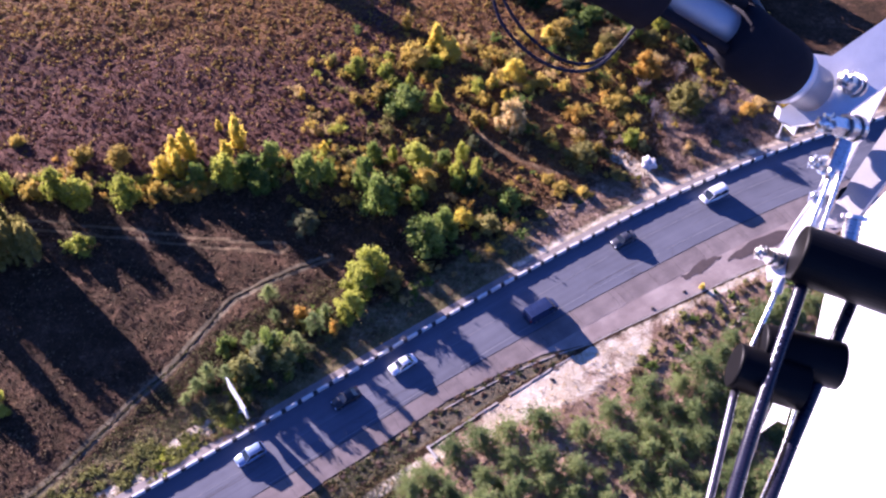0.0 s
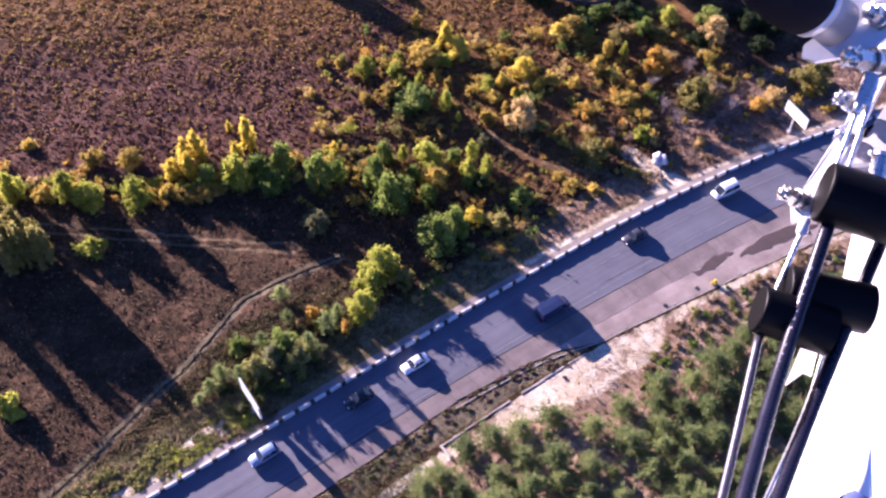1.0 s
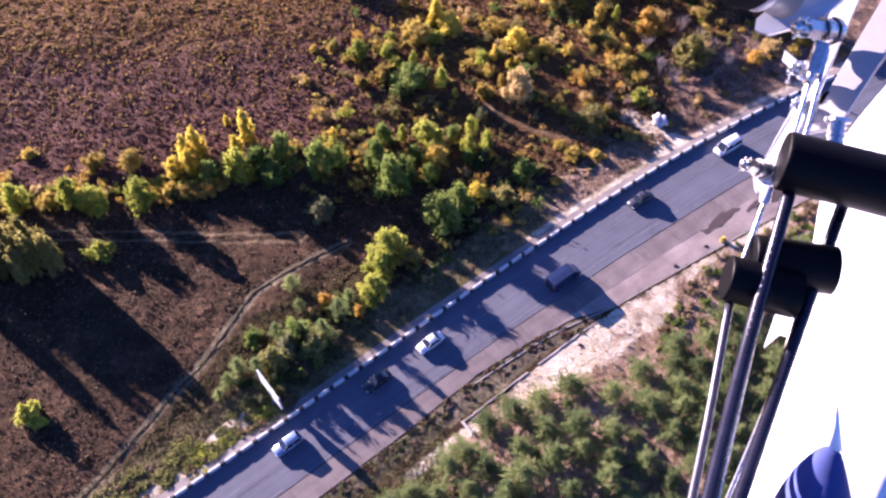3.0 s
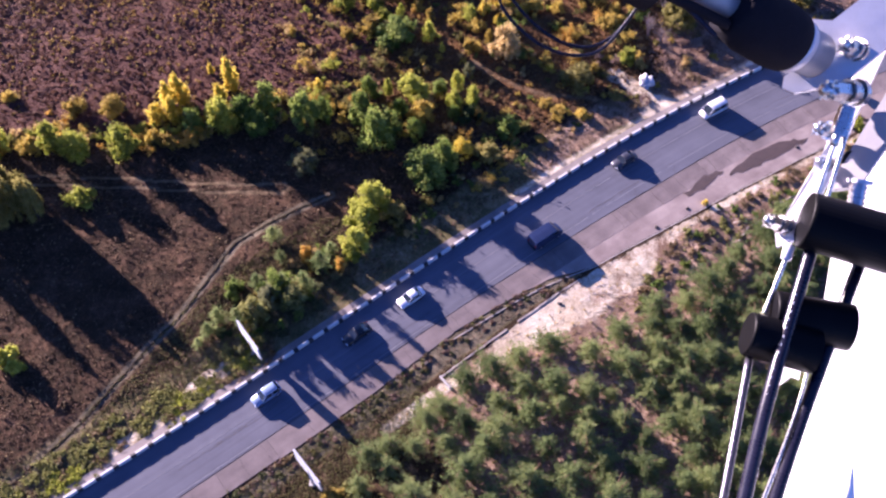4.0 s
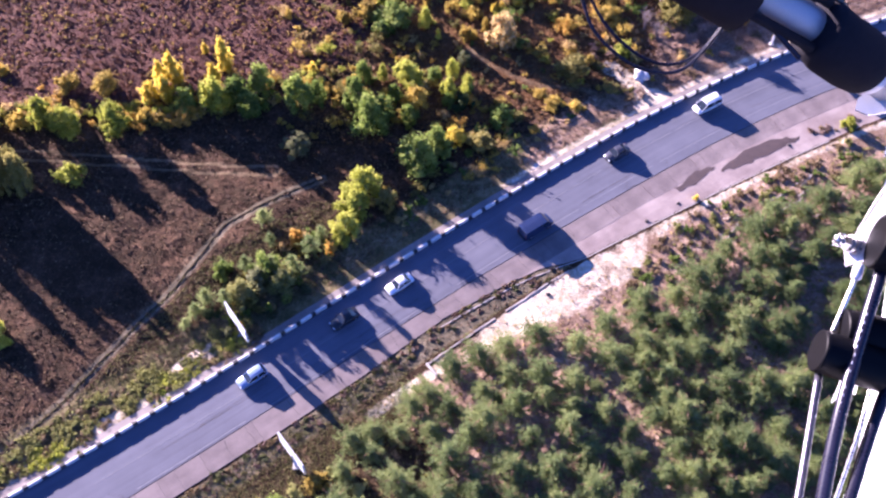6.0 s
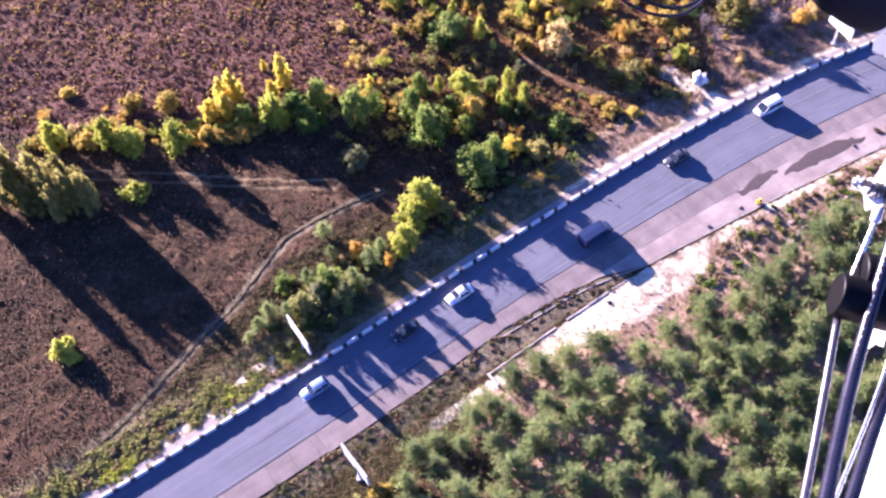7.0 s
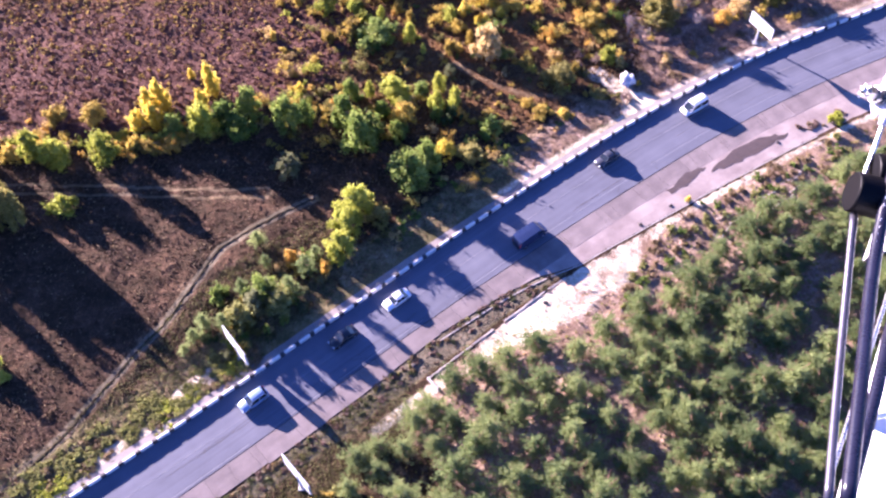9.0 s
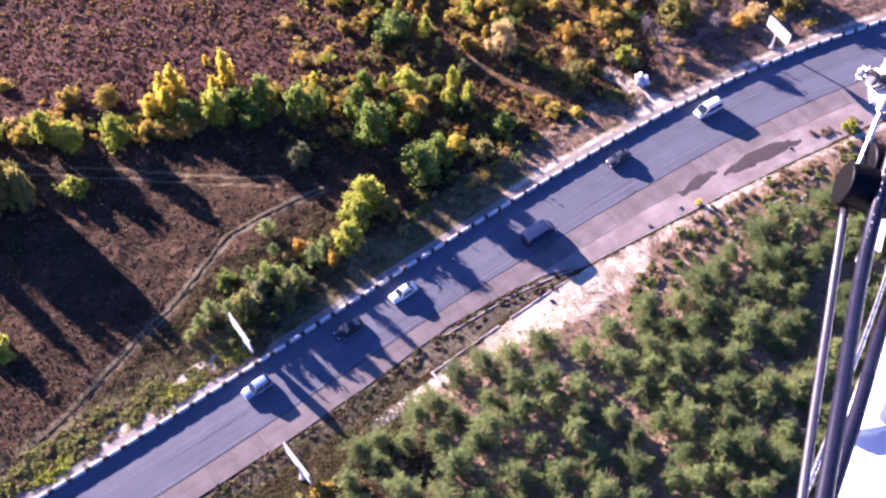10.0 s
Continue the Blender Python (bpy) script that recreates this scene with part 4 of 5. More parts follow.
tufts("bank_scrub", LEAF["ash"], scatter(24000, 32, 74, 98, 138, on_bank, rt), 0.13, 5, rt, "dry pinkish brown scrub on the bank behind the parapet", "scrub")
for k in range(16):  # brown weeds between the puddle and the kerb
    q = on_road(rg.uniform(47, 56), rg.uniform(14.8, 16.8))
    plant(str(rg.choice(["hay", "ash", "ash"])), "bush", q.x, q.y, rg.uniform(0.15, 0.35), rg.uniform(0.3, 0.7), rg.uniform(0, 6.28), rg)
tufts("undergrowth", LEAF["olive"], scatter(9000, -20, 90, 22, 104, on_litter, rt), 0.22, 5, rt, "sparse dry undergrowth on the pine litter", "undergrowth")

# ---- the trodden path across the meadow ----
def footpath():
    bm, rows, r = bmesh.new(), [], random.Random(4)
    line = smooth_line([(a, b, 0) for a, b in TRACK_2], 9)
    for k, p in enumerate(line):
        d = (line[min(k + 1, len(line) - 1)] - line[max(k - 1, 0)]).normalized()
        n, w = Vector((-d.y, d.x, 0)), 0.19 + r.uniform(-0.12, 0.10)
        c = p + n * r.uniform(-0.10, 0.10)
        z = stand(c.x, c.y) + 0.04
        rows.append([bm.verts.new((*(c + n * w * u).xy, z + e)) for u, e in ((1, -0.05), (0.6, 0.06), (0, 0.06), (-0.6, 0.06), (-1, -0.05))])
    for a, b in zip(rows, rows[1:]):
        for j in range(4):
            bm.faces.new((a[j], b[j], b[j + 1], a[j + 1]))
    bmesh.ops.recalc_face_normals(bm, faces=bm.faces)
    tagged(new("footpath", mesh_of("footpath", bm, M_PATH, True)), "narrow trodden dark earth path across the meadow", "path", "", "structure")


M_PATH = dull("trodden_earth", (0.040, 0.033, 0.020), 0.95, 0.03, 0.8)
footpath()

# ---- dead wood lying at the pine wood's edge ----
M_LOG = plain("bleached_dead_wood", (0.38, 0.33, 0.28), 0.9, 0, 0.25, 2.0, 0.01)
rl = random.Random(9)
for k in range(16):
    x, y = rl.uniform(26, 44), 0
    q = on_road(x, rl.uniform(21.5, 28))
    a, L = rl.uniform(0.2, 1.3), rl.uniform(2.0, 4.5)
    m = Matrix.Translation((q.x, q.y, stand(q.x, q.y) + 0.10)) @ Matrix.Rotation(a, 4, "Z")
    log = thing("fallen_log", m, "thin bleached fallen trunk on sandy ground", "log", "dead wood")
    part("stem", tube(bmesh.new(), [(-L / 2, 0, 0), (0, rl.uniform(-0.1, 0.1), 0.03), (L / 2, rl.uniform(-0.2, 0.2), 0)], [0.09, 0.075, 0.04], 7), M_LOG, log, "", True)
    part("branch", tube(bmesh.new(), [(0.1 * L, 0, 0), (0.3 * L, 0.35, 0.25)], [0.035, 0.015], 5), M_LOG, log)

# ---- billboards ----
def billboard(base, a, b, low, high, label):
    """A panel between the ground points a and b, from low to high, on a post at base."""
    a, b = Vector((*a, 0)), Vector((*b, 0))
    d = (b - a).normalized()
    n = Vector((-d.y, d.x, 0))
    ob = thing("billboard", Matrix.Translation((*base, 0)), label, "billboard", "roadside billboards")
    o = Vector((*base, 0))
    L, H = (b - a).length, high - low
    mid = (a + b) / 2 - o
    rot = Matrix((d, n, Vector((0, 0, 1)))).transposed()
    part("poster", box(bmesh.new(), mid + Vector((0, 0, (low + high) / 2)) - n * 0.09, (L - 0.16, 0.03, H - 0.16), 0, rot), M_PANEL, ob, "blank white poster face")
    part("back_poster", box(bmesh.new(), mid + Vector((0, 0, (low + high) / 2)) + n * 0.09, (L - 0.16, 0.03, H - 0.16), 0, rot), M_PANEL_BACK, ob, "weathered blue-grey poster face")
    for s, w in ((low, 0.16), (high, 0.16)):
        part("rail", box(bmesh.new(), mid + Vector((0, 0, s)), (L, 0.24, w), 0.02, rot), M_POLE, ob)
    for e in (a, b):
        part("stile", box(bmesh.new(), e - o + Vector((0, 0, (low + high) / 2)), (0.16, 0.24, H), 0.02, rot), M_POLE, ob)
    part("post", tube(bmesh.new(), [(0, 0, -0.2), (0, 0, low - 0.2), mid * 0.4 + Vector((0, 0, low + 0.1)), mid + Vector((0, 0, low + H * 0.5))], 0.16, 10), M_POLE, ob)
    part("footing", box(bmesh.new(), (0, 0, 0.05), (0.8, 0.8, 0.4), 0.05), M_CONCRETE, ob)
    return ob


billboard((-27.4, 62.9), (-29.1, 65.3), (-25.9, 60.9), 2.0, 4.6, "white two-sided billboard standing behind the parapet")
billboard((-18.3, 44.6), (-20.3, 47.4), (-16.9, 43.2), 1.4, 4.0, "white two-sided billboard on the dry grass verge")
billboard((52.7, 118.1), (51.2, 119.2), (53.6, 114.7), 4.0, 6.0, "white billboard on a slanting post above the verge")

# ---- low concrete channel along the sand ----
edging = thing("edging", Matrix(), "low pale broken concrete edging along the sand", "edging", "", "structure")
re_ = random.Random(17)
EDGE_BLOCK = mesh_of("edging_block", box(bmesh.new(), (0, 0, 0), (1.84, 0.26, 0.4), 0.03), M_KERB)
for k in range(13):
    x = -11 + 1.52 * k
    if re_.random() < 0.2:
        continue
    ob = new("edging_block", EDGE_BLOCK)
    ob.parent = edging
    ob.matrix_basis = Matrix.Translation(on_road(x, float(np.interp(x, KERB_X, KERB_OFF)) + re_.uniform(-0.06, 0.06), re_.uniform(-0.13, -0.10))) @ Matrix.Rotation(heading(x) + re_.uniform(-0.05, 0.05), 4, "Z") @ Matrix.Rotation(re_.uniform(-0.08, 0.08), 4, "X")
curb = thing("kerb", Matrix(), "low pale weathered concrete kerb along the shoulder's outer edge", "kerb", "", "structure")
CURB_BLOCK = mesh_of("kerb_stone", box(bmesh.new(), (0, 0, 0), (0.96, 0.17, 0.3), 0.02), M_KERB)
x = -7.6
while x < 50:
    ob = new("kerb_stone", CURB_BLOCK)
    ob.parent = curb
    d = (on_road(x + 0.5, float(np.interp(x + 0.5, CURB_X, CURB_OFF))) - on_road(x - 0.5, float(np.interp(x - 0.5, CURB_X, CURB_OFF))))
    ob.matrix_basis = Matrix.Translation(on_road(x, float(np.interp(x, CURB_X, CURB_OFF)), re_.uniform(-0.075, -0.045))) @ Matrix.Rotation(math.atan2(d.y, d.x) + re_.uniform(-0.02, 0.02), 4, "Z")
    x += 1.0 / math.hypot(1, par_slope(x))
kerb_end = thing("channel_end", Matrix.Translation(on_road(-11.8, 15.3, 0.1)) @ Matrix.Rotation(heading(-11.8), 4, "Z"), "broken end of the concrete edging", "edging")
part("end_slab", box(bmesh.new(), (0, -1.0, 0), (0.28, 2.2, 0.45), 0.03), M_CONCRETE, kerb_end)

# ---- white boulder by the gate, rubble ----
def lump(name, x, y, size, label, seed, material=M_RUBBLE):
    r = random.Random(seed)
    bm = bmesh.new()
    bmesh.ops.create_icosphere(bm, subdivisions=3, radius=1)
    for v in bm.verts:
        k = 1 + 0.85 * noise.noise(v.co * 1.9 + Vector((seed, 0, 0))) + 0.35 * noise.noise(v.co * 4.5 + Vector((0, seed, 0)))
        v.co = Vector((v.co.x * size[0] * k, v.co.y * size[1] * k, max(-0.1, (v.co.z + 0.55) * size[2] * k)))
    ob = new(name, mesh_of(name, bm, material, True))
    ob.location = (x, y, 0)
    ob.rotation_euler = (0, 0, r.uniform(0, 6))
    return tagged(ob, label, "boulder")


lump("boulder", 30.6, 110.2, (1.25, 1.1, 0.8), "large pale grey boulder beside the sandy track", 3)
for x, o in [(4, 16.6), (20, 15.2), (25, 15.4), (-12, 12.6), (44, 15.6)]:
    p = on_road(x, o)
    lump("stone", p.x, p.y, (0.3, 0.24, 0.14), "dark weathered stone on the verge", int(x) + 60, M_JOINT)


# ---- vehicles ----
def loft(bm, secs):
    """Skin through cross-sections, each a list of points going round."""
    rings = [[bm.verts.new(p) for p in s] for s in secs]
    n = len(rings[0])
    for a, b in zip(rings, rings[1:]):
        for j in range(n):
            bm.faces.new((a[j], a[(j + 1) % n], b[(j + 1) % n], b[j]))
    bm.faces.new(rings[0][::-1]), bm.faces.new(rings[-1])
    bmesh.ops.recalc_face_normals(bm, faces=bm.faces)
    return bm


def hull(x, w, lo, hi, r=0.12):
    """A rounded cross-section at x: half width w, from lo to hi."""
    return [(x, -w + r * 0.4, lo), (x, -w, lo + r), (x, -w, hi - r * 1.4), (x, -w + r, hi - 0.02), (x, 0, hi + 0.02), (x, w - r, hi - 0.02), (x, w, hi - r * 1.4), (x, w, lo + r), (x, w - r * 0.4, lo)]


def vehicle(name, category, m, label, paint, length, width, height, hood, roof0, roof1, tail, belt=0.88, boxy=0.0):
    """hood: x where the windscreen starts; roof0 to roof1: the roof; tail: where the rear window ends; x runs from the rear (0) to the nose."""
    ob = thing(name, m, label, category, "vehicles on the road")
    w, L = width / 2, length
    body = loft(bmesh.new(), [hull(0.0, w * 0.86, 0.42, belt - 0.12), hull(0.12, w * 0.95, 0.28, belt), hull(L * 0.3, w, 0.22, belt + 0.02), hull(L * 0.65, w, 0.22, belt),
                              hull(L * 0.86, w * 0.97, 0.24, belt - 0.10 * (1 - boxy)), hull(L - 0.12, w * 0.9, 0.28, belt - 0.2), hull(L, w * 0.78, 0.40, belt - 0.30)])
    part("body", body, PAINT[paint], ob, "", True)
    rw = w * (0.76 + 0.14 * boxy)
    cabin = loft(bmesh.new(), [[(tail, -w * 0.92, belt - 0.05), (tail, w * 0.92, belt - 0.05), (tail + 0.02, w * 0.9, belt), (tail + 0.02, -w * 0.9, belt)],
                               [(roof1, -w * 0.94, belt - 0.05), (roof1, w * 0.94, belt - 0.05), (roof1, rw, height - 0.04), (roof1, -rw, height - 0.04)],
                               [(roof0, -w * 0.94, belt - 0.05), (roof0, w * 0.94, belt - 0.05), (roof0, rw, height - 0.04), (roof0, -rw, height - 0.04)],
                               [(hood, -w * 0.9, belt - 0.05), (hood, w * 0.9, belt - 0.05), (hood - 0.02, w * 0.88, belt), (hood - 0.02, -w * 0.88, belt)]])
    part("glasshouse", cabin, M_GLASS, ob, "dark tinted windows")
    roof = loft(bmesh.new(), [hull(roof1 - 0.10, rw * 0.93, height - 0.07, height - 0.03, 0.03), hull(roof1 + 0.1, rw * 1.01, height - 0.05, height, 0.03),
                              hull(roof0 - 0.1, rw * 1.01, height - 0.05, height, 0.03), hull(roof0 + 0.08, rw * 0.93, height - 0.07, height - 0.03, 0.03)])
    part("roof", roof, PAINT[paint], ob, "", True)
    for s in (-1, 1):
        for xa, xb in ((tail + 0.02, roof1), (hood - 0.02, roof0)):
            part("pillar", tube(bmesh.new(), [(xa, s * w * 0.9, belt - 0.02), (xb, s * rw, height - 0.05)], 0.045, 6), PAINT[paint], ob)
        xm = (roof0 + roof1) / 2
        part("pillar", tube(bmesh.new(), [(xm, s * w * 0.945, belt - 0.02), (xm, s * rw * 1.01, height - 0.05)], 0.045, 6), PAINT[paint], ob)
        part("headlight", box(bmesh.new(), (L - 0.09, s * w * 0.62, belt - 0.30), (0.16, 0.34, 0.13), 0.03), M_LAMP, ob, "clear headlight")
        part("tail_light", box(bmesh.new(), (0.05, s * w * 0.72, belt - 0.22), (0.12, 0.26, 0.16), 0.03), M_TAIL, ob, "red tail light")
        part("mirror", box(bmesh.new(), (hood - 0.35, s * (w + 0.07), belt + 0.04), (0.12, 0.16, 0.12), 0.03), M_TRIM, ob)
        for x in (L * 0.19, L * 0.81):
            wheel = part("wheel", tube(bmesh.new(), [(x, s * (w - 0.20), 0.31), (x, s * (w - 0.0), 0.31)], 0.31, 18), M_TYRE, ob)
            part("rim", tube(bmesh.new(), [(x, s * (w - 0.05), 0.31), (x, s * (w + 0.012), 0.31)], 0.19, 14), M_RIM, wheel, "alloy rim")
    part("front_bumper", box(bmesh.new(), (L - 0.06, 0, 0.36), (0.16, width * 0.82, 0.16), 0.04), M_TRIM, ob)
    part("rear_bumper", box(bmesh.new(), (0.06, 0, 0.38), (0.16, width * 0.84, 0.16), 0.04), M_TRIM, ob)
    return ob


def parked(x, off, toward):
    """On the road abreast of x; toward: 1 along +x, -1 along -x."""
    return Matrix.Translation(on_road(x, off, 0.10)) @ Matrix.Rotation(heading(x) + (0 if toward > 0 else math.pi), 4, "Z") @ Matrix.Translation((-2.1, 0, 0))


SEDAN = dict(length=4.1, width=1.64, height=1.40, hood=2.95, roof0=2.28, roof1=1.25, tail=0.5)
vehicle("car", "car", parked(-27.2, 3.4, -1), "silver-blue hatchback car driving on the grey road", "silver_blue", 4.1, 1.7, 1.48, 3.0, 2.3, 0.6, 0.12)
vehicle("car", "car", parked(-15.8, 3.4, -1), "black saloon car driving on the grey road", "black", **SEDAN)
vehicle("car", "car", parked(-8.6, 3.4, -1), "white saloon car with dark windows on the road", "white", **SEDAN)
vehicle("car", "car", parked(23.4, 3.4, -1), "dark grey saloon car on the sunlit road", "dark_grey", **SEDAN)
vehicle("van", "van", parked(38.6, 3.4, -1), "white minivan on the sunlit road", "white", 4.6, 1.8, 1.85, 4.0, 3.1, 0.35, 0.1, 0.98, 0.7)


def box_truck(m, label):
    ob = thing("van", m, label, "van", "vehicles on the road")
    w = 0.98
    body = loft(bmesh.new(), [hull(0, w * 0.96, 0.5, 2.2, 0.07), hull(0.08, w, 0.42, 2.28, 0.07), hull(3.3, w, 0.42, 2.28, 0.07), hull(3.75, w * 0.98, 0.42, 2.2, 0.07), hull(4.62, w * 0.96, 0.42, 1.18, 0.07), hull(5.05, w * 0.92, 0.42, 1.0, 0.07), hull(5.12, w * 0.88, 0.45, 0.9, 0.07)])
    part("body", body, PAINT["navy"], ob)
    for x in (0.9, 1.9, 2.9):  # roof ribs
        part("roof_rib", box(bmesh.new(), (x, 0, 2.30), (0.07, 1.6, 0.04), 0.01), PAINT["navy"], ob)
    part("windscreen", plate(bmesh.new(), [(3.92, -w * 0.84, 2.06), (3.92, w * 0.84, 2.06), (4.60, w * 0.86, 1.25), (4.60, -w * 0.86, 1.25)], 0.03, (0.77, 0, 0.64)), M_GLASS, ob, "dark windscreen")
    for s in (-1, 1):
        part("side_window", plate(bmesh.new(), [(3.1, s * (w + 0.012), 1.3), (4.3, s * (w + 0.012), 1.3), (3.95, s * (w + 0.012), 1.95), (3.1, s * (w + 0.012), 2.0)], 0.03, (0, s, 0)), M_GLASS, ob, "dark side window")
        part("headlight", box(bmesh.new(), (5.0, s * 0.6, 0.75), (0.16, 0.3, 0.16), 0.03), M_LAMP, ob, "clear headlight")
        part("tail_light", box(bmesh.new(), (0.02, s * 0.8, 1.1), (0.1, 0.14, 0.4), 0.02), M_TAIL, ob, "red tail light")
        part("mirror", box(bmesh.new(), (4.3, s * (w + 0.12), 1.35), (0.1, 0.2, 0.28), 0.03), M_TRIM, ob)
        for x in (1.0, 4.2):
            wheel = part("wheel", tube(bmesh.new(), [(x, s * (w - 0.22), 0.35), (x, s * w, 0.35)], 0.35, 18), M_TYRE, ob)
            part("rim", tube(bmesh.new(), [(x, s * (w - 0.05), 0.35), (x, s * (w + 0.012), 0.35)], 0.2, 14), M_RIM, wheel, "steel rim")
    part("rear_bumper", box(bmesh.new(), (0.0, 0, 0.5), (0.2, 1.7, 0.18), 0.04), M_TRIM, ob)


box_truck(parked(8.0, 7.2, 1), "dark blue panel van on the grey road")

# ---- the aircraft that carries the camera: its own frame, x right, y up, z back ----
CRAFT = look((0.0484, 0.0150, 117.9521), (-2.658, 61.487, 39.124), -2.397)
craft = thing("ultralight_aircraft", CRAFT, "white ultralight aircraft with metal fittings and black control cables", "aircraft")


def hexagon(bm, a, b, r):
    return tube(bm, [a, b], r, 6)


# strut with foam sleeves
strut = part("strut", tube(bmesh.new(), [(-0.027, 0.196, -0.352), (0.0382, 0.1678, -0.367), (0.102, 0.1405, -0.3859), (0.1240, 0.1305, -0.3955)], 0.0086, 28), M_ALU_MATT, craft, "grey anodised tube", True)
SL = [(0.1090, 0.1375, -0.3850), (0.1110, 0.1367, -0.3862), (0.1200, 0.1312, -0.3920), (0.1330, 0.1262, -0.4000), (0.1400, 0.1236, -0.4045), (0.1418, 0.1229, -0.4056)]
part("foam_sleeve", tube(bmesh.new(), SL, [0.0115, 0.0138, 0.0149, 0.0150, 0.0140, 0.0122], 32), M_FOAM, strut, "black foam sleeve", True)
part("upper_sleeve", tube(bmesh.new(), [(0.03, 0.1665, -0.3650), (0.055, 0.156, -0.3725), (0.076, 0.147, -0.379), (0.0775, 0.1463, -0.3795)], [0.0152, 0.0152, 0.0148, 0.0118], 32), M_FOAM, strut, "black foam sleeve", True)
part("strut_end", tube(bmesh.new(), [(0.137, 0.1247, -0.403), (0.1568, 0.1184, -0.415)], 0.0105, 28), M_ALU_MATT, strut, "grey metal end plug", True)
part("collar", tube(bmesh.new(), [(0.1405, 0.1236, -0.4052), (0.1445, 0.1222, -0.4077)], [0.0128, 0.0128], 28), M_ALU, strut, "bare metal collar", True)
part("edge_cable", tube(bmesh.new(), [(0.060, 0.156, -0.362), (0.0845, 0.1373, -0.3761), (0.1004, 0.1228, -0.3790)], 0.0012, 8), M_HOUSING, craft, "thin black wire")
part("edge_tape", tube(bmesh.new(), [(0.090, 0.166, -0.378), (0.1157, 0.1511, -0.3827), (0.1244, 0.1421, -0.3876)], 0.0020, 8), M_HOUSING, craft, "black taped wire")
LOOP_1 = [(0.000, 0.170, -0.388), (0.0083, 0.1459, -0.3873), (0.0131, 0.1342, -0.3872), (0.0231, 0.1239, -0.387), (0.0342, 0.1177, -0.3868), (0.0451, 0.1159, -0.3866), (0.0533, 0.1182, -0.3865), (0.0613, 0.1258, -0.3864), (0.0725, 0.1407, -0.3863)]
LOOP_2 = [(0.003, 0.170, -0.392), (0.0129, 0.1473, -0.3922), (0.0194, 0.1368, -0.3921), (0.0282, 0.1281, -0.3919), (0.0383, 0.122, -0.3918), (0.048, 0.1201, -0.3917), (0.0564, 0.1226, -0.3915), (0.0644, 0.1294, -0.3914), (0.074, 0.1423, -0.3913)]
for line in (LOOP_1, LOOP_2):
    part("loop_cable", tube(bmesh.new(), smooth_line(line), 0.00075, 8), M_HOUSING, craft, "thin black looping cable", True)
for k, name in ((0.0098, "edge_tape"), (-0.0102, "edge_tape")):
    a, b = Vector((0.040, 0.1670, -0.364)), Vector((0.110, 0.1370, -0.3840))
    o = Vector((0.36 * k, 0.93 * k, 0.003))
    part(name, tube(bmesh.new(), [a + o, a.lerp(b, 0.5) + o * 1.05, b + o], 0.0023, 10), M_FOAM, strut, "black taped cable along the tube", True)
# fittings
def tilted(pts, at, sx=0.47, sy=-0.41):
    """A flat outline leaned towards the upper left about a point."""
    out = []
    for x, y, z in pts:
        k = (z + sx * (x - at[0]) + sy * (y - at[1])) / z
        out.append((x * k, y * k, z * k))
    return out


LEAN = (-0.40, 0.35, 0.85)
part("flange_plate", plate(bmesh.new(), tilted([(0.1417, 0.1037, -0.4152), (0.1475, 0.1016, -0.4151), (0.1601, 0.1043, -0.4149), (0.1726, 0.109, -0.4147), (0.1893, 0.1226, -0.4145), (0.2066, 0.1465, -0.4143), (0.1879, 0.152, -0.4146),
     (0.1643, 0.1337, -0.4149), (0.154, 0.1342, -0.4151), (0.1519, 0.1157, -0.415), (0.1425, 0.1085, -0.4152)], (0.165, 0.118), 0.22, -0.20), 0.002, LEAN), M_ALU, craft, "bright aluminium flange plate")
part("hanger_plate", plate(bmesh.new(), tilted([(0.138, 0.0319, -0.4095), (0.1466, 0.0351, -0.4096), (0.1627, 0.0594, -0.4149), (0.1809, 0.0964, -0.4204), (0.1993, 0.1318, -0.4258), (0.1893, 0.1322, -0.4258), (0.1737, 0.1017, -0.4204),
     (0.1613, 0.0741, -0.4151), (0.153, 0.0609, -0.4149), (0.1375, 0.0374, -0.4096)], (0.150, 0.050)), 0.003, LEAN), M_ALU, craft, "long bare aluminium hanger plate")
bar = part("cross_bar", plate(bmesh.new(), tilted([(0.1646, 0.0581, -0.414), (0.1774, 0.06, -0.414), (0.195, 0.0849, -0.4143), (0.2058, 0.0992, -0.4145), (0.229, 0.1275, -0.415), (0.2148, 0.1403, -0.415), (0.1887, 0.0998, -0.4144), (0.1692, 0.0689, -0.414)], (0.180, 0.085)), 0.004, LEAN), M_ALU_MATT, craft, "grey aluminium bar with a hole")
part("bar_hole", tube(bmesh.new(), [(0.1733, 0.0705, -0.4145), (0.1735, 0.0705, -0.4128)], 0.0046, 20), M_PLASTIC, bar, "dark hole plug")


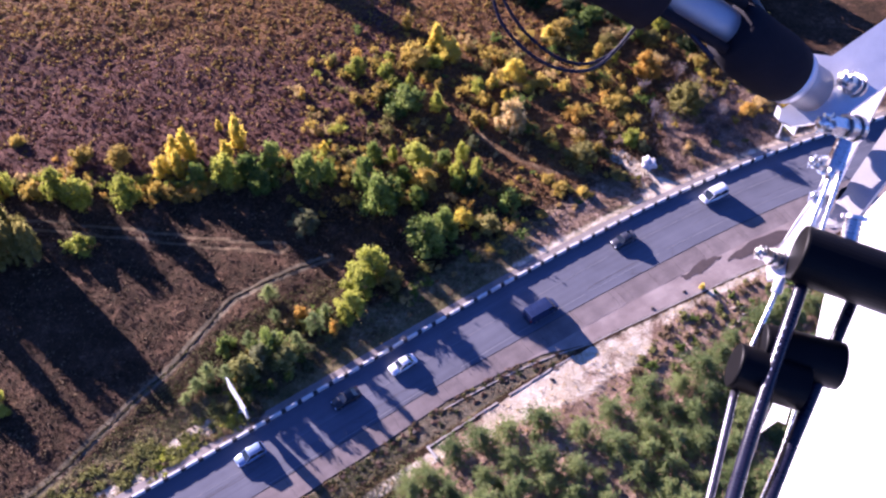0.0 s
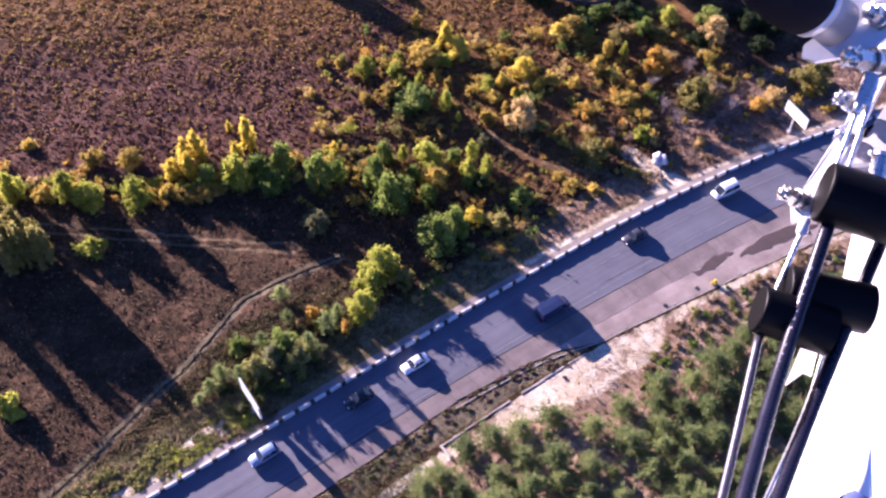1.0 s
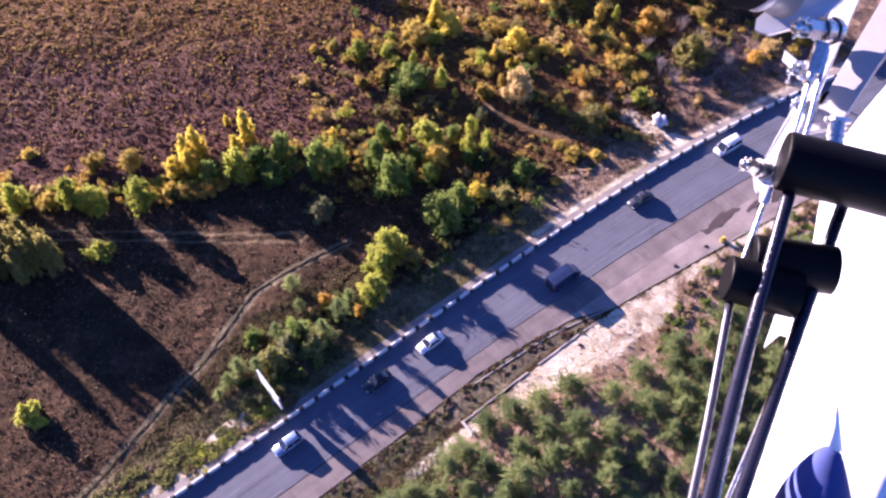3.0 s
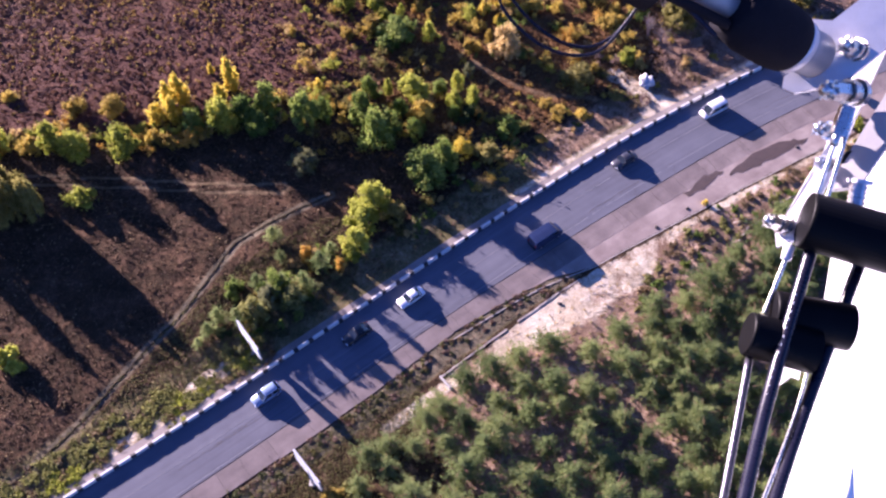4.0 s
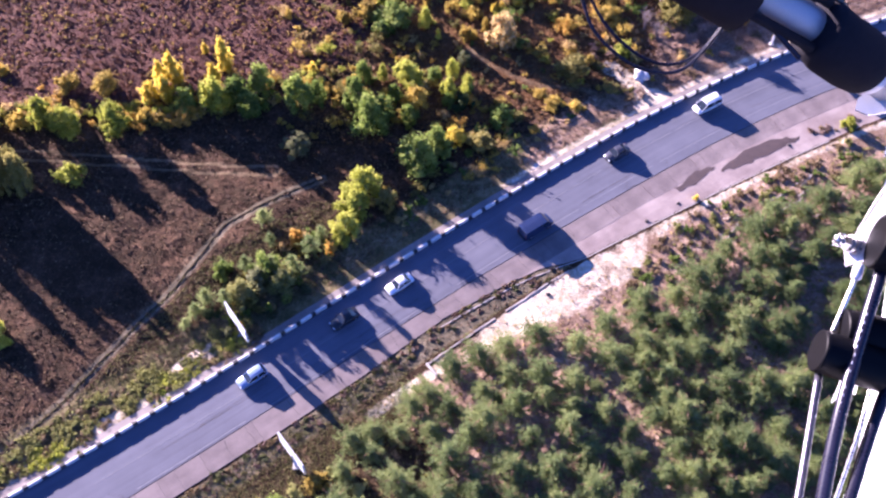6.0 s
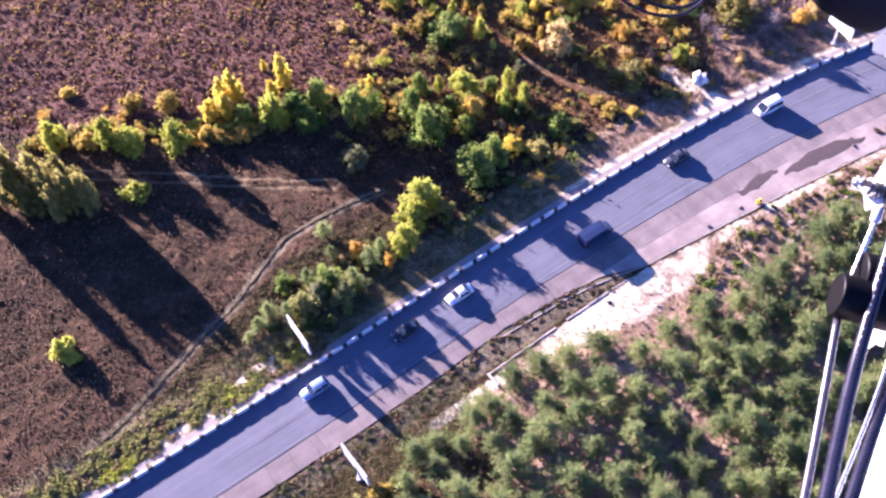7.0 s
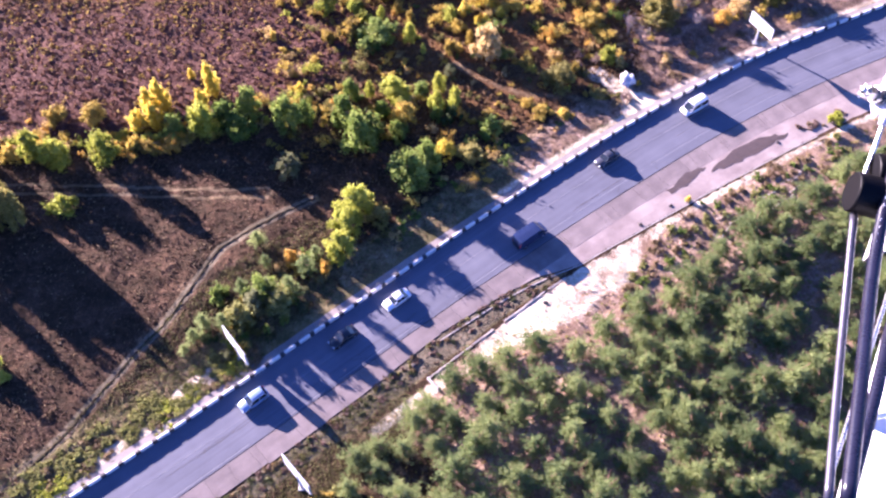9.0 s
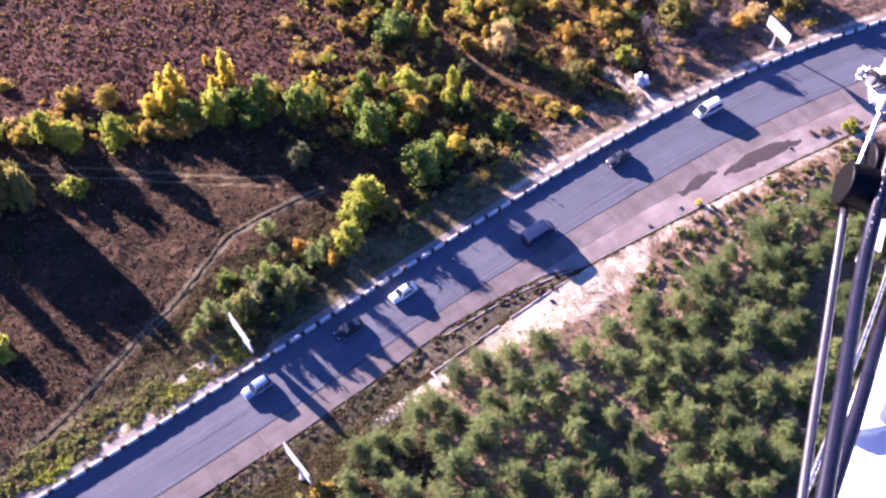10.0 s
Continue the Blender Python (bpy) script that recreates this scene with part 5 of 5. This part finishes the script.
def bolt(a, b, r, nut_r, label):
    """A threaded bolt from a (free end) to b, with a castle nut and washers."""
    a, b = Vector(a), Vector(b)
    d = (b - a).normalized()
    L = (b - a).length
    ob = part("bolt", tube(bmesh.new(), [a, a + d * r * 0.3, b], [r * 0.8, r, r], 12), M_STEEL, craft, label, True)
    part("castle_nut", hexagon(bmesh.new(), a + d * L * 0.22, a + d * L * 0.55, nut_r), M_STEEL, ob)
    side = d.orthogonal().normalized()
    for k in range(6):
        q = (Matrix.Rotation(k * math.pi / 3 + 0.3, 3, d) @ side) * nut_r * 0.72
        part("nut_lug", tube(bmesh.new(), [a + d * L * 0.10 + q, a + d * L * 0.24 + q], nut_r * 0.24, 6), M_STEEL, ob)
    for k, w in ((0.58, 1.25), (0.70, 1.1), (0.82, 1.35)):
        part("washer", tube(bmesh.new(), [a + d * L * k, a + d * L * (k + 0.09)], nut_r * w, 22), M_STEEL, ob)
    part("split_pin", tube(bmesh.new(), [a + d * L * 0.15 + side * nut_r * 1.3, a + d * L * 0.15 - side * nut_r * 1.3], r * 0.22, 6), M_STEEL, ob)
    return ob


bolt((0.1309, 0.0444, -0.4046), (0.1443, 0.0405, -0.4096), 0.0018, 0.0034, "zinc-plated bolt with castle nut")
bolt((0.1545, 0.1020, -0.4010), (0.1790, 0.1012, -0.4146), 0.0027, 0.0047, "large bolt with castle nut and washers")
bolt((0.1653, 0.1228, -0.4049), (0.1764, 0.1200, -0.4130), 0.0022, 0.0040, "bolt with castle nut")
bolt((0.1538, 0.0853, -0.4051), (0.1671, 0.0836, -0.4152), 0.0018, 0.0034, "small bolt with castle nut")
bolt((0.1560, 0.0702, -0.4080), (0.1630, 0.0690, -0.4140), 0.0014, 0.0028, "small bolt")
part("turnbuckle_fork", box(bmesh.new(), (0.1632, 0.088, -0.3995), (0.0062, 0.014, 0.005), 0.0012, Matrix.Rotation(-0.35, 3, "Z")), M_STEEL, craft, "polished wire fork")
part("wire_swage", tube(bmesh.new(), [(0.1612, 0.0835, -0.399), (0.1590, 0.0770, -0.398)], 0.0019, 12), M_STEEL, craft, "swaged steel sleeve", True)
part("brace_wire", tube(bmesh.new(), [(0.1592, 0.0775, -0.398), (0.1512, 0.0540, -0.3975)], 0.0010, 8), M_STEEL, craft, "twisted steel wire")
part("brace_wire", tube(bmesh.new(), [(0.1690, 0.092, -0.402), (0.1570, 0.0540, -0.399)], 0.0010, 8), M_STEEL, craft, "twisted steel wire")
part("wire_swage", tube(bmesh.new(), [(0.1408, 0.0335, -0.3996), (0.1405, 0.0325, -0.3995), (0.1386, 0.0267, -0.3985), (0.1384, 0.0260, -0.3985)], [0.0015, 0.0024, 0.0024, 0.0014], 14), M_ALU, craft, "swaged aluminium sleeve", True)
part("brace_wire", tube(bmesh.new(), [(0.1386, 0.0267, -0.3985), (0.1283, 0.0031, -0.3955)], 0.0011, 8), M_STEEL, craft, "twisted steel wire")
# clamps
def clamp(a, b, r, label):
    a, b = Vector(a), Vector(b)
    d = (b - a).normalized()
    return part("cable_clamp", tube(bmesh.new(), [a, a + d * 0.0004, a + d * 0.0015, b], [r * 0.93, r * 0.98, r, r], 40), M_PLASTIC, craft, label, False)


clamp((0.1452, 0.0444, -0.3947), (0.2085, 0.0250, -0.3867), 0.0128, "round black plastic cable clamp")
clamp((0.1175, -0.0044, -0.3861), (0.1470, -0.0130, -0.3852), 0.0098, "round black plastic cable clamp")
clamp((0.1309, 0.0030, -0.3942), (0.1650, -0.0035, -0.3920), 0.0105, "round black plastic cable clamp")
part("clamp_screw", tube(bmesh.new(), [(0.1695, 0.0486, -0.3998), (0.1716, 0.0600, -0.3999)], 0.0034, 16), M_STEEL, craft, "steel clamp screw")
for k in range(6):
    p = Vector((0.1696, 0.049, -0.3998)).lerp(Vector((0.1716, 0.0600, -0.3999)), k / 5)
    part("thread", tube(bmesh.new(), [p, p + Vector((0.0002, 0.0011, 0))], 0.0040, 16), M_STEEL, craft)
part("screw_washer", tube(bmesh.new(), [(0.1716, 0.0600, -0.3999), (0.1719, 0.0616, -0.3999)], 0.0056, 24), M_ALU, craft, "bare metal washer")
# cables
CABLES = [([(0.119, -0.0137, -0.3859), (0.1002, -0.0561, -0.3535), (0.0835, -0.0873, -0.323), (0.0655, -0.1184, -0.2888)], 0.0018, "slim glossy black control cable"),
          ([(0.1503, 0.0352, -0.3966), (0.1191, -0.0303, -0.3637), (0.0841, -0.0822, -0.3031), (0.0642, -0.112, -0.2688)], 0.0029, "thick glossy black control cable with pale print"),
          ([(0.1768, 0.0277, -0.4066), (0.1373, -0.0407, -0.3738), (0.0994, -0.088, -0.3231), (0.0723, -0.1188, -0.2877)], 0.0027, "glossy black control cable"),
          ([(0.1587, -0.016, -0.4161), (0.1406, -0.0475, -0.3937), (0.1001, -0.0932, -0.3431), (0.080, -0.115, -0.318)], 0.0009, "thin steel inner wire"),
          ([(0.1503, 0.0300, -0.4036), (0.1231, -0.0323, -0.3707), (0.0901, -0.0832, -0.3131), (0.0702, -0.112, -0.2788)], 0.0010, "thin steel inner wire")]
for pts, r, label in CABLES:
    c = part("control_cable", tube(bmesh.new(), smooth_line(pts, 8), r, 16), (M_SLIM if r < 0.0022 else M_HOUSING) if r > 0.0015 else M_STEEL, craft, label, True)
    if r > 0.0028:  # pale print: plain bars
        q = smooth_line(pts, 40)
        for k in range(12):
            i = 14 + k * 2 + (2 if k > 7 else 0)
            d = (q[i + 1] - q[i]).normalized()
            s = d.cross(Vector((0, 0, 1))).normalized()
            at = q[i] + Vector((0, 0, 1)) * r * 0.86 + s * r * 0.5
            part("print_bar", box(bmesh.new(), at, (0.0011, 0.0012, 0.0003), 0, Matrix((s, d, s.cross(d))).transposed()), M_MARK, c, "pale printed bar")
# white fairing behind the cables
EDGE = [(0.228, 0.085, -0.475), (0.2010, 0.0577, -0.465), (0.1815, 0.0307, -0.4480), (0.1450, -0.0407, -0.3888), (0.1065, -0.088, -0.3381), (0.0793, -0.1188, -0.3027), (0.055, -0.146, -0.271)]


def fairing(deep, wide):
    """A panel from the edge to the side, set back by a factor from the front."""
    bm = bmesh.new()
    rows = []
    for p in smooth_line(EDGE, 5):
        p = p * deep
        rows.append([bm.verts.new((p.x + wide * 0.87 * u, p.y - wide * 0.40 * u, p.z + wide * 0.27 * u)) for u in (k / 6 for k in range(7))])
    for a, b in zip(rows, rows[1:]):
        for j in range(6):
            bm.faces.new((a[j], b[j], b[j + 1], a[j + 1]))
    bmesh.ops.recalc_face_normals(bm, faces=bm.faces)
    bmesh.ops.solidify(bm, geom=bm.faces[:], thickness=0.002)
    return bm


part("fairing", fairing(1.08, 0.22), M_WHITE_GEL, craft, "glossy white fairing panel", True)


TAB = [(0.1640, -0.0174, -0.4538), (0.1707, -0.0178, -0.4538), (0.1659, -0.0388, -0.4536), (0.1619, -0.0375, -0.4537), (0.1537, -0.0438, -0.4535)]
part("fairing_tab", plate(bmesh.new(), tilted(TAB, (0.163, -0.030)), 0.002, LEAN), M_WHITE_GEL, craft, "small white tab on the fairing's edge")


strap = part("strap", tube(bmesh.new(), [(0.1062, -0.1036, -0.3515), (0.1085, -0.1030, -0.3510), (0.1200, -0.1022, -0.3535), (0.1420, -0.1010, -0.3590)], [0.0012, 0.0016, 0.0016, 0.0016], 10), M_WHITE_GEL, craft, "white plastic strap round the fairing", True)
part("buckle", box(bmesh.new(), (0.1072, -0.1045, -0.3515), (0.0030, 0.0060, 0.0030), 0.0006), M_WHITE_GEL, strap, "small white strap buckle")


def nose(rings):
    """A rounded nose through rings (x, y, radius), flattened towards the panel behind it."""
    bm = tube(bmesh.new(), [(x, y, 0) for x, y, r in rings], [r for x, y, r in rings], 40)
    bmesh.ops.transform(bm, matrix=Matrix.Translation((0, 0, -0.338)) @ Matrix.Diagonal((1, 1, 0.9, 1)), verts=bm.verts)
    return bm


# rounded blue nose lying over the white fairing
blue_cone = part("blue_nose", nose([(0.1423, -0.0668, 0.0030), (0.1410, -0.0690, 0.0052), (0.1397, -0.0720, 0.0072), (0.1377, -0.0769, 0.0100), (0.1359, -0.0828, 0.0126), (0.1333, -0.0931, 0.0162), (0.1322, -0.0985, 0.0172), (0.1318, -0.1005, 0.0140), (0.1316, -0.1012, 0.0060)]), M_BLUE, craft, "rounded blue nose over the fairing", True)
part("nose_tip", nose([(0.1441, -0.0482, 0.0002), (0.1437, -0.0530, 0.0010), (0.1433, -0.0571, 0.0016), (0.1423, -0.0671, 0.0032)]), M_WHITE_GEL, blue_cone, "white pointed tip", True)

# ---- paved pieces ----
parapet = thing("parapet", Matrix(), "concrete road parapet of alternating white and black painted blocks", "parapet", "", "structure")


def block_mesh(name, length, paint):
    """A low painted kerb block: back dusty, front black below 0.1 m."""
    bm = bmesh.new()
    prof = [(-0.21, -0.2), (0.17, -0.2), (0.17, 0.3), (0.16, 0.66), (0.13, 0.70), (-0.13, 0.70), (-0.165, 0.66), (-0.20, 0.14)]
    h = length / 2
    rings = [[bm.verts.new((x, a * k, b if b < 0.6 else b - dz)) for a, b in prof] for x, k, dz in ((-h, 0.95, 0.02), (-h + 0.03, 1, 0), (h - 0.03, 1, 0), (h, 0.95, 0.02))]
    for a, b in zip(rings, rings[1:]):
        for j in range(8):
            bm.faces.new((a[j], a[(j + 1) % 8], b[(j + 1) % 8], b[j]))
    bm.faces.new(rings[0][::-1]), bm.faces.new(rings[-1])
    bmesh.ops.recalc_face_normals(bm, faces=bm.faces)
    for f in bm.faces:
        f.material_index = 0 if f.normal.y > 0.6 else 2 if f.normal.y < -0.6 and f.calc_center_median().z < 0.1 else 1
    return mesh_of(name, bm, [M_DUSTY, paint, M_BLACK_BLOCK])


WHITE, BLACK = block_mesh("white_block", 1.72, M_WHITE_BLOCK), block_mesh("black_block", 0.66, M_BLACK_BLOCK)
x, k = -90.0, 0
rb = random.Random(5)
while x < 110 and k < 290:
    half = 0.86 if k % 2 == 0 else 0.33
    x += (half + 0.012) / math.hypot(1, par_slope(x))
    ob = new("white_block" if k % 2 == 0 else "black_block", WHITE if k % 2 == 0 else BLACK)
    ob.parent = parapet
    ob.matrix_basis = Matrix.Translation(on_road(x, 0.16 + rb.uniform(-0.02, 0.02), rb.uniform(-0.015, 0.015) + (0 if k % 2 == 0 else -0.03))) @ Matrix.Rotation(heading(x) + rb.uniform(-0.006, 0.006), 4, "Z")
    x += (half + 0.012) / math.hypot(1, par_slope(x))
    k += 1

shoulder = thing("shoulder", Matrix(), "worn pink concrete slabs of the hard shoulder with tarred joints", "shoulder", "", "structure")
bed = strip("shoulder_bed", joint_edge, lambda x: slab_edge(x) - 0.05, 0.03, 0.2, M_JOINT)
bed.parent = shoulder
x = -96.0
while x < 112:
    L = rb.uniform(4.2, 8.0)
    xs = [x, x + L / 2, x + L - 0.025]
    rag = rb.uniform(-0.25, 0.15)
    sl = strip("slab", lambda q: joint_edge(q) + 0.12, lambda q: slab_edge(q) + (rag if q < -6 else 0), 0.075 + rb.uniform(-0.008, 0.008), 0.12, M_SHOULDER, xs)
    sl.parent = shoulder
    x += L
dirt = strip("packed_dirt", lambda x: slab_edge(x) - 0.02, lambda x: shoulder_edge(x) + 0.07 * math.sin(x * 2.3) * math.sin(x * 0.37), 0.066, 0.2, M_PINK_DIRT, [-5 + 1.0 * k for k in range(118)], 3)
dirt.parent = shoulder
bm = bmesh.new()
outline = [on_road(39.8 + 6.2 * math.cos(a) + 0.6 * math.sin(3 * a) + 0.35 * math.sin(7 * a), 14.5 + 0.04 * 6.2 * math.cos(a) + 1.1 * math.sin(a) + 0.22 * math.cos(2 * a) + 0.16 * math.cos(9 * a + 1) + 0.1 * math.sin(14 * a), 0.092) for a in (2 * math.pi * k / 40 for k in range(40))]
bm.faces.new([bm.verts.new(p) for p in outline])
outline = [on_road(29.4 + 3.1 * math.cos(a) + 0.4 * math.sin(3 * a) + 0.25 * math.sin(8 * a), 13.2 - 0.3 * math.cos(a) + 0.75 * math.sin(a) + 0.2 * math.sin(5 * a) + 0.12 * math.cos(11 * a), 0.092) for a in (2 * math.pi * k / 30 for k in range(30))]
bm.faces.new([bm.verts.new(p) for p in outline])
bmesh.ops.recalc_face_normals(bm, faces=bm.faces)
tagged(new("damp_patch", mesh_of("damp_patch", bm, M_PUDDLE)), "dark damp patches of mud on the pink shoulder", "puddle", "", "structure")

# ---- cracks and worn paint on the paving ----
def crack(points, z, width, r):
    """A thin uneven tar-filled crack along points."""
    bm, rows = bmesh.new(), []
    line = smooth_line([(p.x, p.y, z) for p in points], 5)
    for k, p in enumerate(line):
        d = (line[min(k + 1, len(line) - 1)] - line[max(k - 1, 0)]).normalized()
        n = Vector((-d.y, d.x, 0)) * width * r.uniform(0.5, 1.3)
        rows.append([bm.verts.new(p + n), bm.verts.new(p - n)])
    for a, b in zip(rows, rows[1:]):
        bm.faces.new((a[0], a[1], b[1], b[0]))
    bmesh.ops.recalc_face_normals(bm, faces=bm.faces)
    return bm


rc = random.Random(31)
for k in range(30):  # across the slabs of the shoulder
    x = -60 + 3.8 * k + rc.uniform(-1.8, 1.8)
    inner, outer = joint_edge(x) + 0.2, slab_edge(x)
    ob = new("crack", mesh_of("crack", crack([on_road(x + rc.uniform(-0.13, 0.13), inner + (outer - inner - 0.15) * q) for q in (0, 0.35, 0.7, 1.0)], 0.096, 0.022, rc), M_JOINT))
    ob.parent = shoulder
road = bpy.data.objects["road"]
for k in range(16):  # in the asphalt
    x, o = rc.uniform(-55, 55), rc.uniform(4.5, 8.2)
    steps = [(0.5 * q * rc.uniform(-0.6, 1.0), 0.45 * q) for q in range(5)] if k % 2 else [(1.6 * q, rc.uniform(-0.12, 0.12)) for q in range(6)]
    ob = new("crack", mesh_of("crack", crack([on_road(x + a, min(o + b, joint_edge(x + a) - 0.1)) for a, b in steps], 0.106, 0.022, rc), M_JOINT))
    ob.parent = road
M_WORN = paving_material("worn_road_paint", (0.13, 0.13, 0.15), (0.18, 0.18, 0.195), (0.25, 0.25, 0.26), 0.3, 0.5)
for o, w in ((7.95, 0.10), (4.4, 0.08)):
    x = -100.0
    while x < 112:
        L = rc.uniform(6, 18)
        line = strip("worn_line", o, o + w, 0.108, 0.008, M_WORN, [x + L * q / 4 for q in range(5)])
        line.parent = road
        x += L + rc.uniform(0.3, 5.0)
